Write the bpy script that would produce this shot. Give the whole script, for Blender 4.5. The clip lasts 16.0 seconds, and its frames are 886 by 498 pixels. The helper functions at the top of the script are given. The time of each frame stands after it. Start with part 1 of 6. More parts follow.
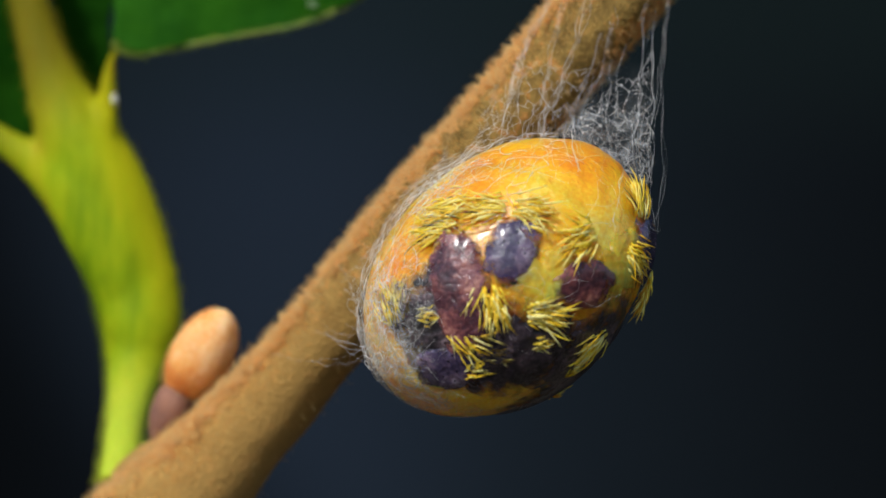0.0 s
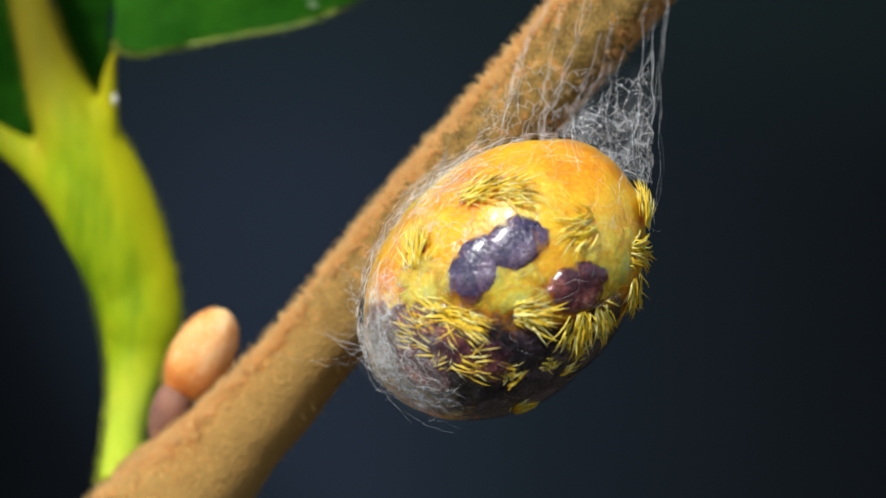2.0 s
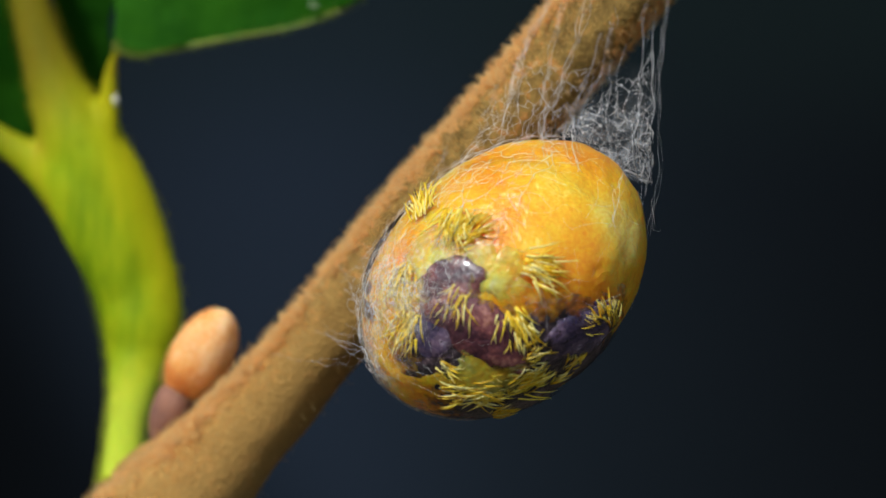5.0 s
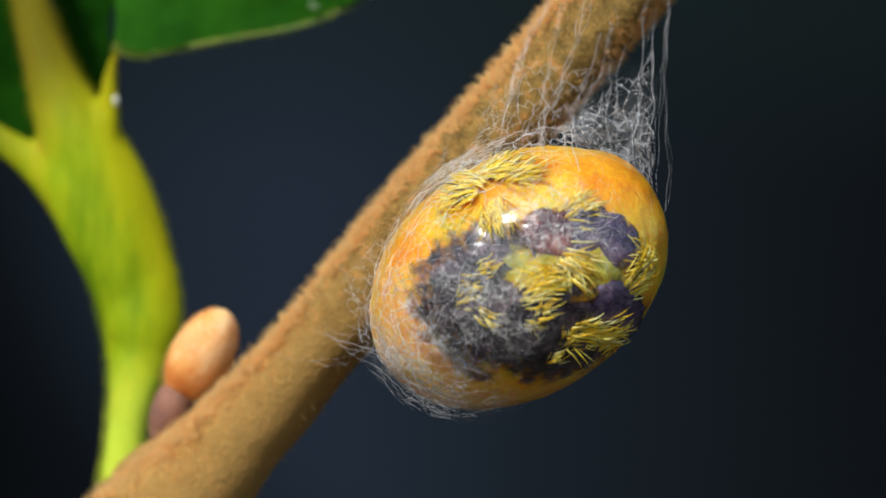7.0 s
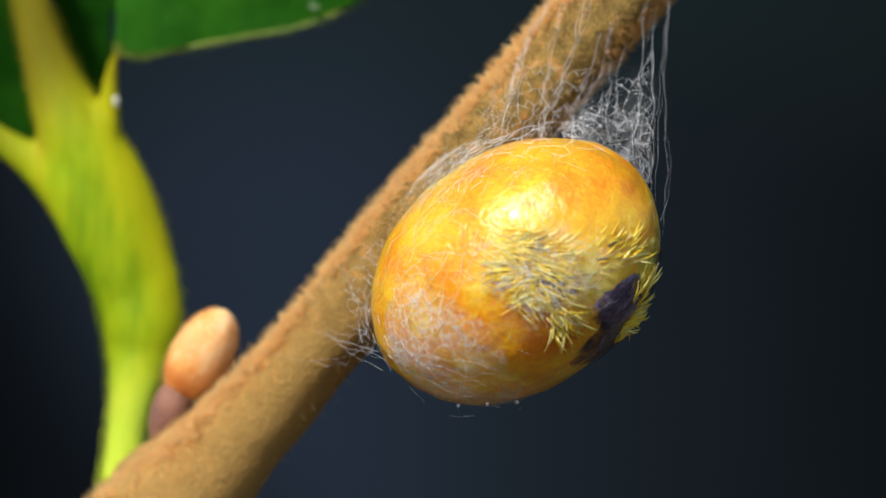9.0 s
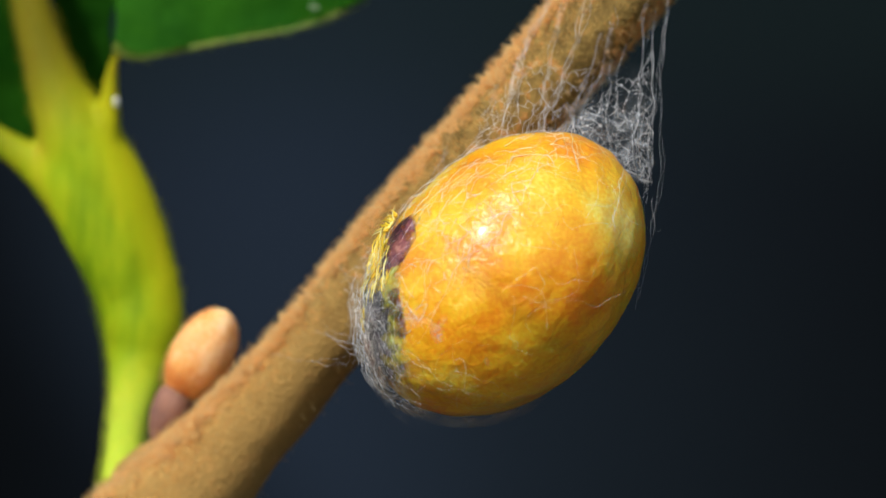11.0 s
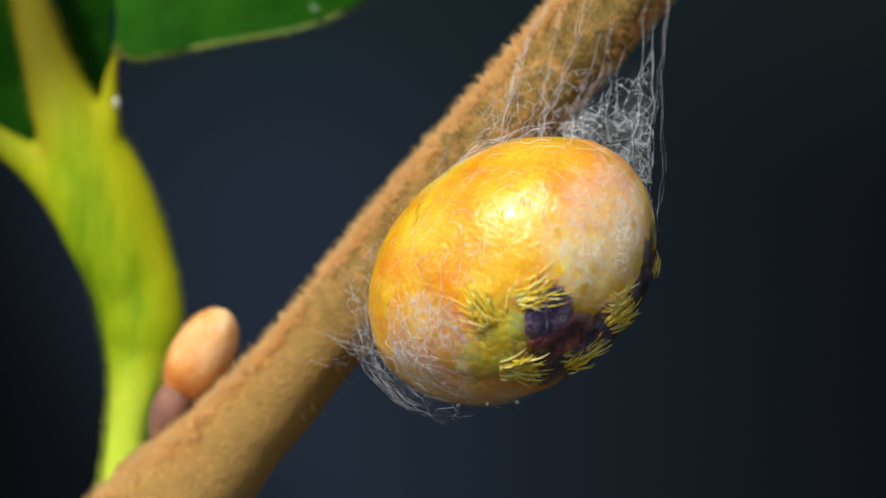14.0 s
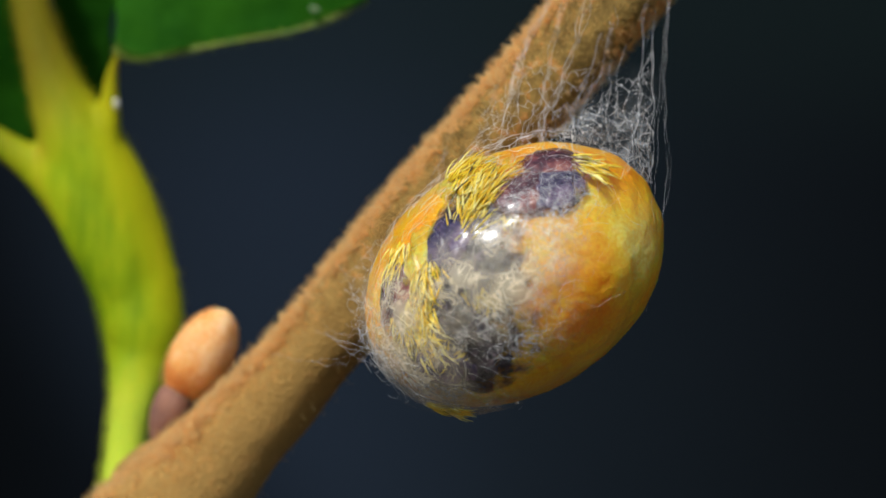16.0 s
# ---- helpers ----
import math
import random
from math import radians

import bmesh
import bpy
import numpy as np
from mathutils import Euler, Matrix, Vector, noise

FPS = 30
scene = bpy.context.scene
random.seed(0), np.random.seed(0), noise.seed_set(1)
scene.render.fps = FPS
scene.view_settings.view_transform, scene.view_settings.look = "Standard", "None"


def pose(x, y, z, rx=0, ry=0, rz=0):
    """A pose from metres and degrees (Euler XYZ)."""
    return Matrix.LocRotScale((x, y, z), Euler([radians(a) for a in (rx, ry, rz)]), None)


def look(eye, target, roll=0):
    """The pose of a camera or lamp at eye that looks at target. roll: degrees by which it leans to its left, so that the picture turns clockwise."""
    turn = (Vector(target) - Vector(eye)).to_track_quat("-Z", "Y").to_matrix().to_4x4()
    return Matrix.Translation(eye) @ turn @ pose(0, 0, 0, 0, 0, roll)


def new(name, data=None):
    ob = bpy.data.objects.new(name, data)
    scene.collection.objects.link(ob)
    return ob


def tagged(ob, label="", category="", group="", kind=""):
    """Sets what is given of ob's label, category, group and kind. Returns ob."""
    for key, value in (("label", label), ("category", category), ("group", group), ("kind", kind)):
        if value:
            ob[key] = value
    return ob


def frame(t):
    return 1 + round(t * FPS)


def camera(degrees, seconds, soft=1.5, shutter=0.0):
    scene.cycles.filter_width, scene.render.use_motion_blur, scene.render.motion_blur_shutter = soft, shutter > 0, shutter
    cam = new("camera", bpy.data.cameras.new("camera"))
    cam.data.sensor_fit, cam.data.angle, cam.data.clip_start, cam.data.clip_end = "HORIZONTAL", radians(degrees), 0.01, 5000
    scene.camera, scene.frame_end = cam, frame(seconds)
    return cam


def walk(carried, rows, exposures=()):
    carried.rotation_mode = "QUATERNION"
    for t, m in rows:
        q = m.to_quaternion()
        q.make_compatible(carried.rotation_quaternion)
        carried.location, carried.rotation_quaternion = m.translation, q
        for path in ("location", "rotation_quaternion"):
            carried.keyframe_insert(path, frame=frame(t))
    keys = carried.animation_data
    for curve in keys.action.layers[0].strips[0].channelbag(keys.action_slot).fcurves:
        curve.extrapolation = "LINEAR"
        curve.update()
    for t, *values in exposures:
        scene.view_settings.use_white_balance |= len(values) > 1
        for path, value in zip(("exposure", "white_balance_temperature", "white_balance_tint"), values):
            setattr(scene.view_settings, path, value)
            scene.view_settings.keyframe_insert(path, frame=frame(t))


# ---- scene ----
cam = camera(20, 16.0, 1.5)
cam.data.dof.use_dof = True
cam.data.dof.focus_distance = 0.1232
cam.data.dof.aperture_fstop = 32.0

# The camera stands still, 125 mm before the cocoon, 350 mm over the ground.
EYE_Y, UP = -0.125, 0.35
walk(cam, [(0.0, look((0, EYE_Y, UP), (0, 0, UP))), (16.0, look((0, EYE_Y, UP), (0, 0, UP)))],
     exposures=[(0.0, 0.02, 6200, 9), (0.5, 0.34, 6200, 9), (1.0, 0.38, 6200, 9), (1.5, 0.36, 6200, 9), (2.0, 0.34, 6200, 9), (2.5, 0.22, 6200, 9), (3.0, 0.12, 6200, 9), (3.5, 0.22, 6200, 9), (4.0, 0.0, 6200, 9), (4.2, 0.0, 6200, 9), (6.3, 0.12, 6200, 9), (7.0, 0.20, 6200, 9), (7.5, 0.30, 6200, 9), (9.0, 0.37, 6200, 9), (11.3, 0.20, 6200, 9),
                (12.5, 0.08, 6200, 9), (13.0, 0.13, 6200, 9), (13.5, 0.10, 6200, 9), (14.0, 0.23, 6200, 9), (14.5, 0.20, 6200, 9), (15.0, 0.10, 6200, 9), (15.5, -0.08, 6200, 9), (16.0, 0.0, 6200, 9)])

# ---- light ----
world = bpy.data.worlds.new("sky")
scene.world = world
world.use_nodes = True
SUN_WAY = Vector((-0.34, -0.64, 0.69)).normalized()
sky = world.node_tree.nodes.new("ShaderNodeTexSky")
sky.sky_type, sky.sun_disc = "NISHITA", False
sky.sun_elevation = math.asin(SUN_WAY.z)
sky.sun_rotation = math.atan2(SUN_WAY.x, SUN_WAY.y)
world.node_tree.links.new(sky.outputs[0], world.node_tree.nodes["Background"].inputs[0])
world.node_tree.nodes["Background"].inputs[1].default_value = 0.10
sun = new("sun", bpy.data.lights.new("sun", "SUN"))
sun.data.energy, sun.data.angle, sun.data.color = 3.55, radians(5.0), (1.0, 0.97, 0.92)
sun.matrix_world = look(SUN_WAY, (0, 0, 0))


# ---- helpers ----
def spot(across, up, deep=0.0):
    """Millimetres across, up and behind the plane of the cocoon; what lies deeper spreads out in the same measure."""
    k = (0.125 + deep / 1000) / 0.125
    return Vector((across * k / 1000, deep / 1000, UP + up * k / 1000))


def part(name, mesh, material, parent=None, label="", smooth=True):
    """Links a mesh, or a bmesh, as one object, under a thing or a part."""
    if isinstance(mesh, bmesh.types.BMesh):
        bm, mesh = mesh, bpy.data.meshes.new(name)
        bm.to_mesh(mesh)
        bm.free()
    if material and not mesh.materials:
        mesh.materials.append(material)
    if smooth:
        mesh.shade_smooth()
    ob = new(name, mesh)
    ob.parent = parent
    return tagged(ob, label)


def poly(name, verts, faces):
    mesh = bpy.data.meshes.new(name)
    mesh.from_pydata([tuple(v) for v in verts], [], faces)
    mesh.update()
    return mesh


def smooth_line(points, steps):
    """Points on a smooth line through the given ones (tuples of any length)."""
    pts = [np.array(p, float) for p in points]
    pts = [2 * pts[0] - pts[1]] + pts + [2 * pts[-1] - pts[-2]]
    out = []
    for i in range(1, len(pts) - 2):
        a, b, c, d = pts[i - 1:i + 3]
        for s in range(steps):
            t = s / steps
            out.append(0.5 * (2 * b + (c - a) * t + (2 * a - 5 * b + 4 * c - d) * t * t + (3 * b - a - 3 * c + d) * t ** 3))
    return out + [pts[-2]]


def tube(verts, faces, line, sides=3, wobble=0.0, flat=1.0, seed=0.0):
    """Adds a closed tube along line, rows of x, y, z, radius."""
    n0, rings = len(verts), len(line)
    side = None
    for i, row in enumerate(line):
        here = Vector(row[:3])
        ahead = Vector(line[min(i + 1, rings - 1)][:3]) - Vector(line[max(i - 1, 0)][:3])
        ahead = ahead.normalized() if ahead.length > 0 else Vector((0, 0, 1))
        if side is None:
            side = ahead.orthogonal().normalized() if abs(ahead.y) > 0.9 else ahead.cross(Vector((0, 1, 0))).normalized()
        side = (side - ahead * side.dot(ahead)).normalized()
        other = ahead.cross(side)
        for k in range(sides):
            a = 2 * math.pi * k / sides
            r = row[3]
            if wobble:
                r *= 1 + wobble * noise.noise(Vector((math.cos(a) * 1.5, math.sin(a) * 1.5, seed)) + here * 300)
            verts.append(here + (side * math.cos(a) + other * (math.sin(a) * flat)) * r)
    for i in range(rings - 1):
        for k in range(sides):
            a, b = n0 + i * sides + k, n0 + i * sides + (k + 1) % sides
            faces.append((a, b, b + sides, a + sides))
    faces.append(tuple(n0 + k for k in reversed(range(sides))))
    faces.append(tuple(n0 + (rings - 1) * sides + k for k in range(sides)))


def tube_mesh(name, line, sides=24, wobble=0.0, flat=1.0, seed=0.0):
    verts, faces = [], []
    tube(verts, faces, line, sides, wobble, flat, seed)
    return poly(name, verts, faces)


# ---- materials ----
def material(name, colours, scale=900.0, rough=0.5, bump=0.0, bump_scale=4000.0, sub=0.0, detail=6.0, spec=0.5, through_light=0.0, islands=0.0, rim=None, stretch=(1, 1, 1)):
    """A surface whose colour runs between those given (place, colour) with noise at two sizes."""
    m = bpy.data.materials.new(name)
    m.use_nodes = True
    nodes, link = m.node_tree.nodes, m.node_tree.links.new
    b = nodes["Principled BSDF"]
    co = nodes.new("ShaderNodeTexCoord")
    big, fine = nodes.new("ShaderNodeTexNoise"), nodes.new("ShaderNodeTexNoise")
    big.inputs["Scale"].default_value, big.inputs["Detail"].default_value = scale, detail
    fine.inputs["Scale"].default_value, fine.inputs["Detail"].default_value = bump_scale, 4
    grain = nodes.new("ShaderNodeVectorMath")
    grain.operation = "MULTIPLY"
    grain.inputs[1].default_value = stretch
    link(co.outputs["Object"], grain.inputs[0])
    link(grain.outputs[0], big.inputs["Vector"])
    link(grain.outputs[0], fine.inputs["Vector"])
    mix = nodes.new("ShaderNodeMix")
    mix.inputs[0].default_value = 0.3
    link(big.outputs[0], mix.inputs[2])
    link(fine.outputs[0], mix.inputs[3])
    value = mix.outputs[0]
    if islands:
        geo, add = nodes.new("ShaderNodeNewGeometry"), nodes.new("ShaderNodeMix")
        add.inputs[0].default_value = islands
        link(value, add.inputs[2])
        link(geo.outputs["Random Per Island"], add.inputs[3])
        value = add.outputs[0]
    ramp = nodes.new("ShaderNodeValToRGB")
    while len(ramp.color_ramp.elements) < len(colours):
        ramp.color_ramp.elements.new(0.5)
    for e, (p, c) in zip(ramp.color_ramp.elements, colours):
        e.position, e.color = p, (*c, 1)
    link(value, ramp.inputs[0])
    link(ramp.outputs[0], b.inputs["Base Color"])
    b.inputs["Roughness"].default_value = rough
    b.inputs["Specular IOR Level"].default_value = spec
    if sub:
        b.inputs["Subsurface Weight"].default_value = sub
        b.inputs["Subsurface Radius"].default_value = (1.0, 0.4, 0.1)
        b.inputs["Subsurface Scale"].default_value = 0.0018
    if bump:
        n = nodes.new("ShaderNodeBump")
        n.inputs["Strength"].default_value, n.inputs["Distance"].default_value = bump, 0.00012
        link(fine.outputs[0], n.inputs["Height"])
        link(n.outputs[0], b.inputs["Normal"])
    if through_light:
        t, add = nodes.new("ShaderNodeBsdfTranslucent"), nodes.new("ShaderNodeMixShader")
        link(ramp.outputs[0], t.inputs[0])
        add.inputs[0].default_value = through_light
        link(b.outputs[0], add.inputs[1])
        link(t.outputs[0], add.inputs[2])
        link(add.outputs[0], nodes["Material Output"].inputs[0])
    if rim:
        soften(m, *rim)
    return m


def soften(m, long, wide, sharp):
    """Lets a patch of skin thin out raggedly towards its rim, so that it passes into the skin below."""
    nodes, link = m.node_tree.nodes, m.node_tree.links.new
    co, size, far = nodes.new("ShaderNodeTexCoord"), nodes.new("ShaderNodeVectorMath"), nodes.new("ShaderNodeVectorMath")
    size.operation, far.operation = "MULTIPLY", "LENGTH"
    size.inputs[1].default_value = (2 / long, 2 / wide, 0)
    grain = nodes.new("ShaderNodeTexNoise")
    grain.inputs["Scale"].default_value, grain.inputs["Detail"].default_value = 1500, 5
    link(co.outputs["Object"], size.inputs[0])
    link(size.outputs[0], far.inputs[0])
    link(co.outputs["Object"], grain.inputs["Vector"])
    ragged = nodes.new("ShaderNodeMath")
    ragged.operation = "MULTIPLY_ADD"
    ragged.inputs[1].default_value = 1.3
    link(grain.outputs[0], ragged.inputs[0])
    link(far.outputs["Value"], ragged.inputs[2])
    fade = nodes.new("ShaderNodeMapRange")
    fade.inputs[1].default_value, fade.inputs[2].default_value = 1.62 - sharp, 1.62
    fade.inputs[3].default_value, fade.inputs[4].default_value = 1.0, 0.0
    link(ragged.outputs[0], fade.inputs[0])
    clear, mix = nodes.new("ShaderNodeBsdfTransparent"), nodes.new("ShaderNodeMixShader")
    link(fade.outputs[0], mix.inputs[0])
    link(clear.outputs[0], mix.inputs[1])
    link(nodes["Principled BSDF"].outputs[0], mix.inputs[2])
    link(mix.outputs[0], nodes["Material Output"].inputs[0])


BACKDROP = material("dark distance", [(0.3, (0.003, 0.004, 0.006)), (0.7, (0.007, 0.009, 0.014))], 6, 0.95, 0.0, 60, spec=0.05)
# The distance's light is painted on: bluer in the middle, falling to blackish sides.
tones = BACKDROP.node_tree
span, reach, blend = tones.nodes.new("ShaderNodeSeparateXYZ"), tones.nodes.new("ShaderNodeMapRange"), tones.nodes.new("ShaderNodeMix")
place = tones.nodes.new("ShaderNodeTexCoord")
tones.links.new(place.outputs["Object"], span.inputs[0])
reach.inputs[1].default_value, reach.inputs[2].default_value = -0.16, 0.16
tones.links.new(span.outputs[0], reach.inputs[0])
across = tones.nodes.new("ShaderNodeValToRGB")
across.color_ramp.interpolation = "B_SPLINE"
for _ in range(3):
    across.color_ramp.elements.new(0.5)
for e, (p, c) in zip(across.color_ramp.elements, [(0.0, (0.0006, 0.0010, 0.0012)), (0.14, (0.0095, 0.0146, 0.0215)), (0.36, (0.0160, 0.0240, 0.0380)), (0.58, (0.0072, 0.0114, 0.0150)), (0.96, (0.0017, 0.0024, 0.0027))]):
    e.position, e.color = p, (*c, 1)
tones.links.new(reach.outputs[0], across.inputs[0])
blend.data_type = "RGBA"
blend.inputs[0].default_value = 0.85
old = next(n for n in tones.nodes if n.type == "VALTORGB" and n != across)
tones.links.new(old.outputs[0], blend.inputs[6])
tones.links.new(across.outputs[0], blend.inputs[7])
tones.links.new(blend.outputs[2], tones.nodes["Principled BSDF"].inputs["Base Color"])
SOIL = material("dark soil", [(0.3, (0.03, 0.024, 0.018)), (0.7, (0.07, 0.056, 0.042))], 40, 0.95, 0.5, 600, spec=0.1)
BARK = material("felted bark", [(0.36, (0.12, 0.074, 0.016)), (0.46, (0.20, 0.122, 0.030)), (0.55, (0.275, 0.172, 0.043)), (0.61, (0.42, 0.19, 0.045)), (0.68, (0.44, 0.30, 0.12))], 1100, 0.85, 0.9, 4500, spec=0.2)
FUZZ = material("rusty hair", [(0.2, (0.94, 0.58, 0.20)), (0.8, (0.99, 0.84, 0.46))], 500, 0.6, 0, 3000, spec=0.2, islands=0.6, through_light=0.7)
PETIOLE = material("yellow-green stalk", [(0.34, (0.12, 0.21, 0.002)), (0.48, (0.25, 0.34, 0.003)), (0.58, (0.37, 0.40, 0.005)), (0.70, (0.42, 0.33, 0.015))], 330, 0.6, 0.15, 3000, sub=0.1, spec=0.08, stretch=(1, 1, 0.12))
LEAF = material("green leaf", [(0.3, (0.007, 0.055, 0.003)), (0.7, (0.027, 0.120, 0.005))], 260, 0.7, 0.2, 2500, spec=0.04, through_light=0.15)
LEAF_EDGE = material("yellowing leaf edge", [(0.3, (0.07, 0.17, 0.008)), (0.52, (0.22, 0.27, 0.015)), (0.7, (0.34, 0.26, 0.02))], 420, 0.5, 0.2, 2500)
BUD = material("downy orange bud", [(0.36, (0.70, 0.19, 0.03)), (0.50, (0.86, 0.38, 0.10)), (0.66, (0.96, 0.66, 0.34))], 380, 0.7, 0.5, 4000, sub=0.2, spec=0.25)
BUD_BASE = material("brown bud scale", [(0.3, (0.16, 0.075, 0.055)), (0.7, (0.34, 0.16, 0.10))], 700, 0.7, 0.5, 4000, spec=0.25)
SILK = material("white silk", [(0.2, (0.86, 0.84, 0.80)), (0.8, (0.96, 0.95, 0.92))], 800, 0.25, 0, 3000, spec=0.9, through_light=0.25)
GLAND = material("pale gland", [(0.2, (0.42, 0.42, 0.28)), (0.8, (0.75, 0.74, 0.6))], 800, 0.3, 0, 3000)
SPOT = material("pale blemish", [(0.2, (0.08, 0.14, 0.05)), (0.8, (0.18, 0.24, 0.12))], 900, 0.6, 0, 3000)

def tint(m, colour, start, end, most, axis=(0, 0, 1)):
    """The colour passes into another one between two places along an axis."""
    nodes, link = m.node_tree.nodes, m.node_tree.links.new
    b = nodes["Principled BSDF"]
    old = b.inputs["Base Color"].links[0].from_socket
    co, height, reach = nodes.new("ShaderNodeTexCoord"), nodes.new("ShaderNodeVectorMath"), nodes.new("ShaderNodeMapRange")
    height.operation = "DOT_PRODUCT"
    height.inputs[1].default_value = axis
    reach.interpolation_type = "SMOOTHSTEP"
    reach.inputs[1].default_value, reach.inputs[2].default_value = min(start, end), max(start, end)
    reach.inputs[3].default_value, reach.inputs[4].default_value = (0.0, most) if start < end else (most, 0.0)
    link(co.outputs["Object"], height.inputs[0])
    link(height.outputs["Value"], reach.inputs[0])
    mix = nodes.new("ShaderNodeMix")
    mix.data_type = "RGBA"
    mix.inputs[7].default_value = (*colour, 1)
    link(reach.outputs[0], mix.inputs[0])
    link(old, mix.inputs[6])
    link(mix.outputs[2], b.inputs["Base Color"])


# Light falling off towards the lower left corner, put into the backdrop's colour.
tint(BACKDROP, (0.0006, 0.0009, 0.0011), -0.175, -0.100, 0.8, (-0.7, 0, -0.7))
# Also painted on: the distance is greener and a little lighter higher up.
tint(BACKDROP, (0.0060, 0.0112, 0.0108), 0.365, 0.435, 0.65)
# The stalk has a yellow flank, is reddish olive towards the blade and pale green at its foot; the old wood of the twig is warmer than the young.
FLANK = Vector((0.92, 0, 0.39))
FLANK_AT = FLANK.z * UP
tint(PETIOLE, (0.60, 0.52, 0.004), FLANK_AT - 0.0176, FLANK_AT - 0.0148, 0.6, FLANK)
tint(PETIOLE, (0.13, 0.088, 0.006), 0.87 * UP + 0.0150, 0.87 * UP + 0.0225, 0.8, (-0.5, 0, 0.87))
tint(PETIOLE, (0.46, 0.56, 0.04), UP - 0.0055, UP - 0.0100, 0.85)
tint(BARK, (0.42, 0.235, 0.062), UP + 0.004, UP - 0.010, 0.75)


def body_skin(name, colours, dots=None, scale=350.0, rough=0.4, sub=0.3, bump=0.35, rim=None, coat=0.3):
    """Moist caterpillar skin: blotched colour, fine wrinkles and, where given, dark specks."""
    m = material(name, colours, scale, rough, bump, 5000, sub=sub, spec=0.45)
    if dots:
        nodes, link = m.node_tree.nodes, m.node_tree.links.new
        co = nodes.new("ShaderNodeTexCoord")
        v = nodes.new("ShaderNodeTexVoronoi")
        v.inputs["Scale"].default_value = dots[0]
        link(co.outputs["Object"], v.inputs["Vector"])
        step = nodes.new("ShaderNodeMapRange")
        step.inputs[1].default_value, step.inputs[2].default_value = dots[1], dots[1] + 0.08
        link(v.outputs["Distance"], step.inputs[0])
        mix = nodes.new("ShaderNodeMix")
        mix.data_type = "RGBA"
        mix.inputs[6].default_value = (*dots[2], 1)
        ramp = next(n for n in nodes if n.type == "VALTORGB")
        link(step.outputs[0], mix.inputs[0])
        link(ramp.outputs[0], mix.inputs[7])
        link(mix.outputs[2], nodes["Principled BSDF"].inputs["Base Color"])
    b = m.node_tree.nodes["Principled BSDF"]
    folds, press, at = m.node_tree.nodes.new("ShaderNodeTexNoise"), m.node_tree.nodes.new("ShaderNodeBump"), m.node_tree.nodes.new("ShaderNodeTexCoord")
    folds.inputs["Scale"].default_value, folds.inputs["Detail"].default_value, folds.inputs["Distortion"].default_value = 1150, 3, 0.8
    press.inputs["Strength"].default_value, press.inputs["Distance"].default_value = 0.55, 0.00028
    m.node_tree.links.new(at.outputs["Object"], folds.inputs["Vector"])
    m.node_tree.links.new(folds.outputs[0], press.inputs["Height"])
    m.node_tree.links.new(b.inputs["Normal"].links[0].from_socket, press.inputs["Normal"])
    m.node_tree.links.new(press.outputs[0], b.inputs["Normal"])
    b.inputs["Coat Weight"].default_value, b.inputs["Coat Roughness"].default_value = coat, 0.18
    if rim:
        soften(m, *rim)
    return m


ORANGE = body_skin("orange skin", [(0.36, (0.80, 0.25, 0.004)), (0.46, (0.86, 0.37, 0.006)), (0.56, (0.90, 0.50, 0.018)), (0.66, (0.94, 0.67, 0.12))], None, 260, 0.36, 0.6, 0.28, None, 0.25)
ORANGE.node_tree.nodes["Principled BSDF"].inputs["Subsurface Scale"].default_value = 0.0035
YELLOW = body_skin("yellow-green skin", [(0.34, (0.70, 0.36, 0.015)), (0.48, (0.66, 0.50, 0.04)), (0.60, (0.62, 0.60, 0.12)), (0.72, (0.80, 0.74, 0.38))], None, 600, 0.3, 0.3, 0.6, (0.0046, 0.0034, 0.7))
MAROON = body_skin("maroon plate", [(0.32, (0.018, 0.007, 0.012)), (0.46, (0.07, 0.022, 0.030)), (0.56, (0.20, 0.06, 0.055)), (0.66, (0.42, 0.17, 0.12))], None, 520, 0.2, 0.1, 0.55, (0.0041, 0.0029, 0.3), 0.6)
DEEP_MAROON = body_skin("deep maroon plate", [(0.32, (0.016, 0.007, 0.013)), (0.46, (0.07, 0.024, 0.032)), (0.56, (0.20, 0.066, 0.066)), (0.66, (0.44, 0.20, 0.15))], None, 520, 0.2, 0.1, 0.55, (0.0070, 0.0037, 0.25), 0.6)
VIOLET = body_skin("violet plate", [(0.32, (0.012, 0.010, 0.028)), (0.46, (0.05, 0.035, 0.075)), (0.58, (0.15, 0.10, 0.15)), (0.70, (0.34, 0.28, 0.34))], (2600, 0.13, (0.008, 0.006, 0.018)), 520, 0.18, 0.1, 0.55, (0.0041, 0.0029, 0.3), 0.7)
CHARCOAL = body_skin("charcoal skin", [(0.36, (0.005, 0.004, 0.005)), (0.48, (0.022, 0.016, 0.022)), (0.58, (0.085, 0.056, 0.068)), (0.68, (0.26, 0.18, 0.20))], (1500, 0.2, (0.005, 0.004, 0.006)), 900, 0.3, 0.05, 1.0, (0.0084, 0.0060, 0.45), 0.7)
BRISTLE = material("yellow bristle", [(0.15, (0.92, 0.55, 0.01)), (0.45, (0.98, 0.77, 0.05)), (0.85, (0.99, 0.92, 0.40))], 900, 0.4, 0, 4000, spec=0.4, islands=0.7, through_light=0.2)
DARK_BRISTLE = material("black bristle", [(0.2, (0.012, 0.009, 0.006)), (0.8, (0.05, 0.035, 0.02))], 900, 0.4, 0, 4000, spec=0.4)


VEIL_AXIS = Vector((-0.70, -0.2, -0.68)).normalized()
NEST = spot(3.45, -1.35)


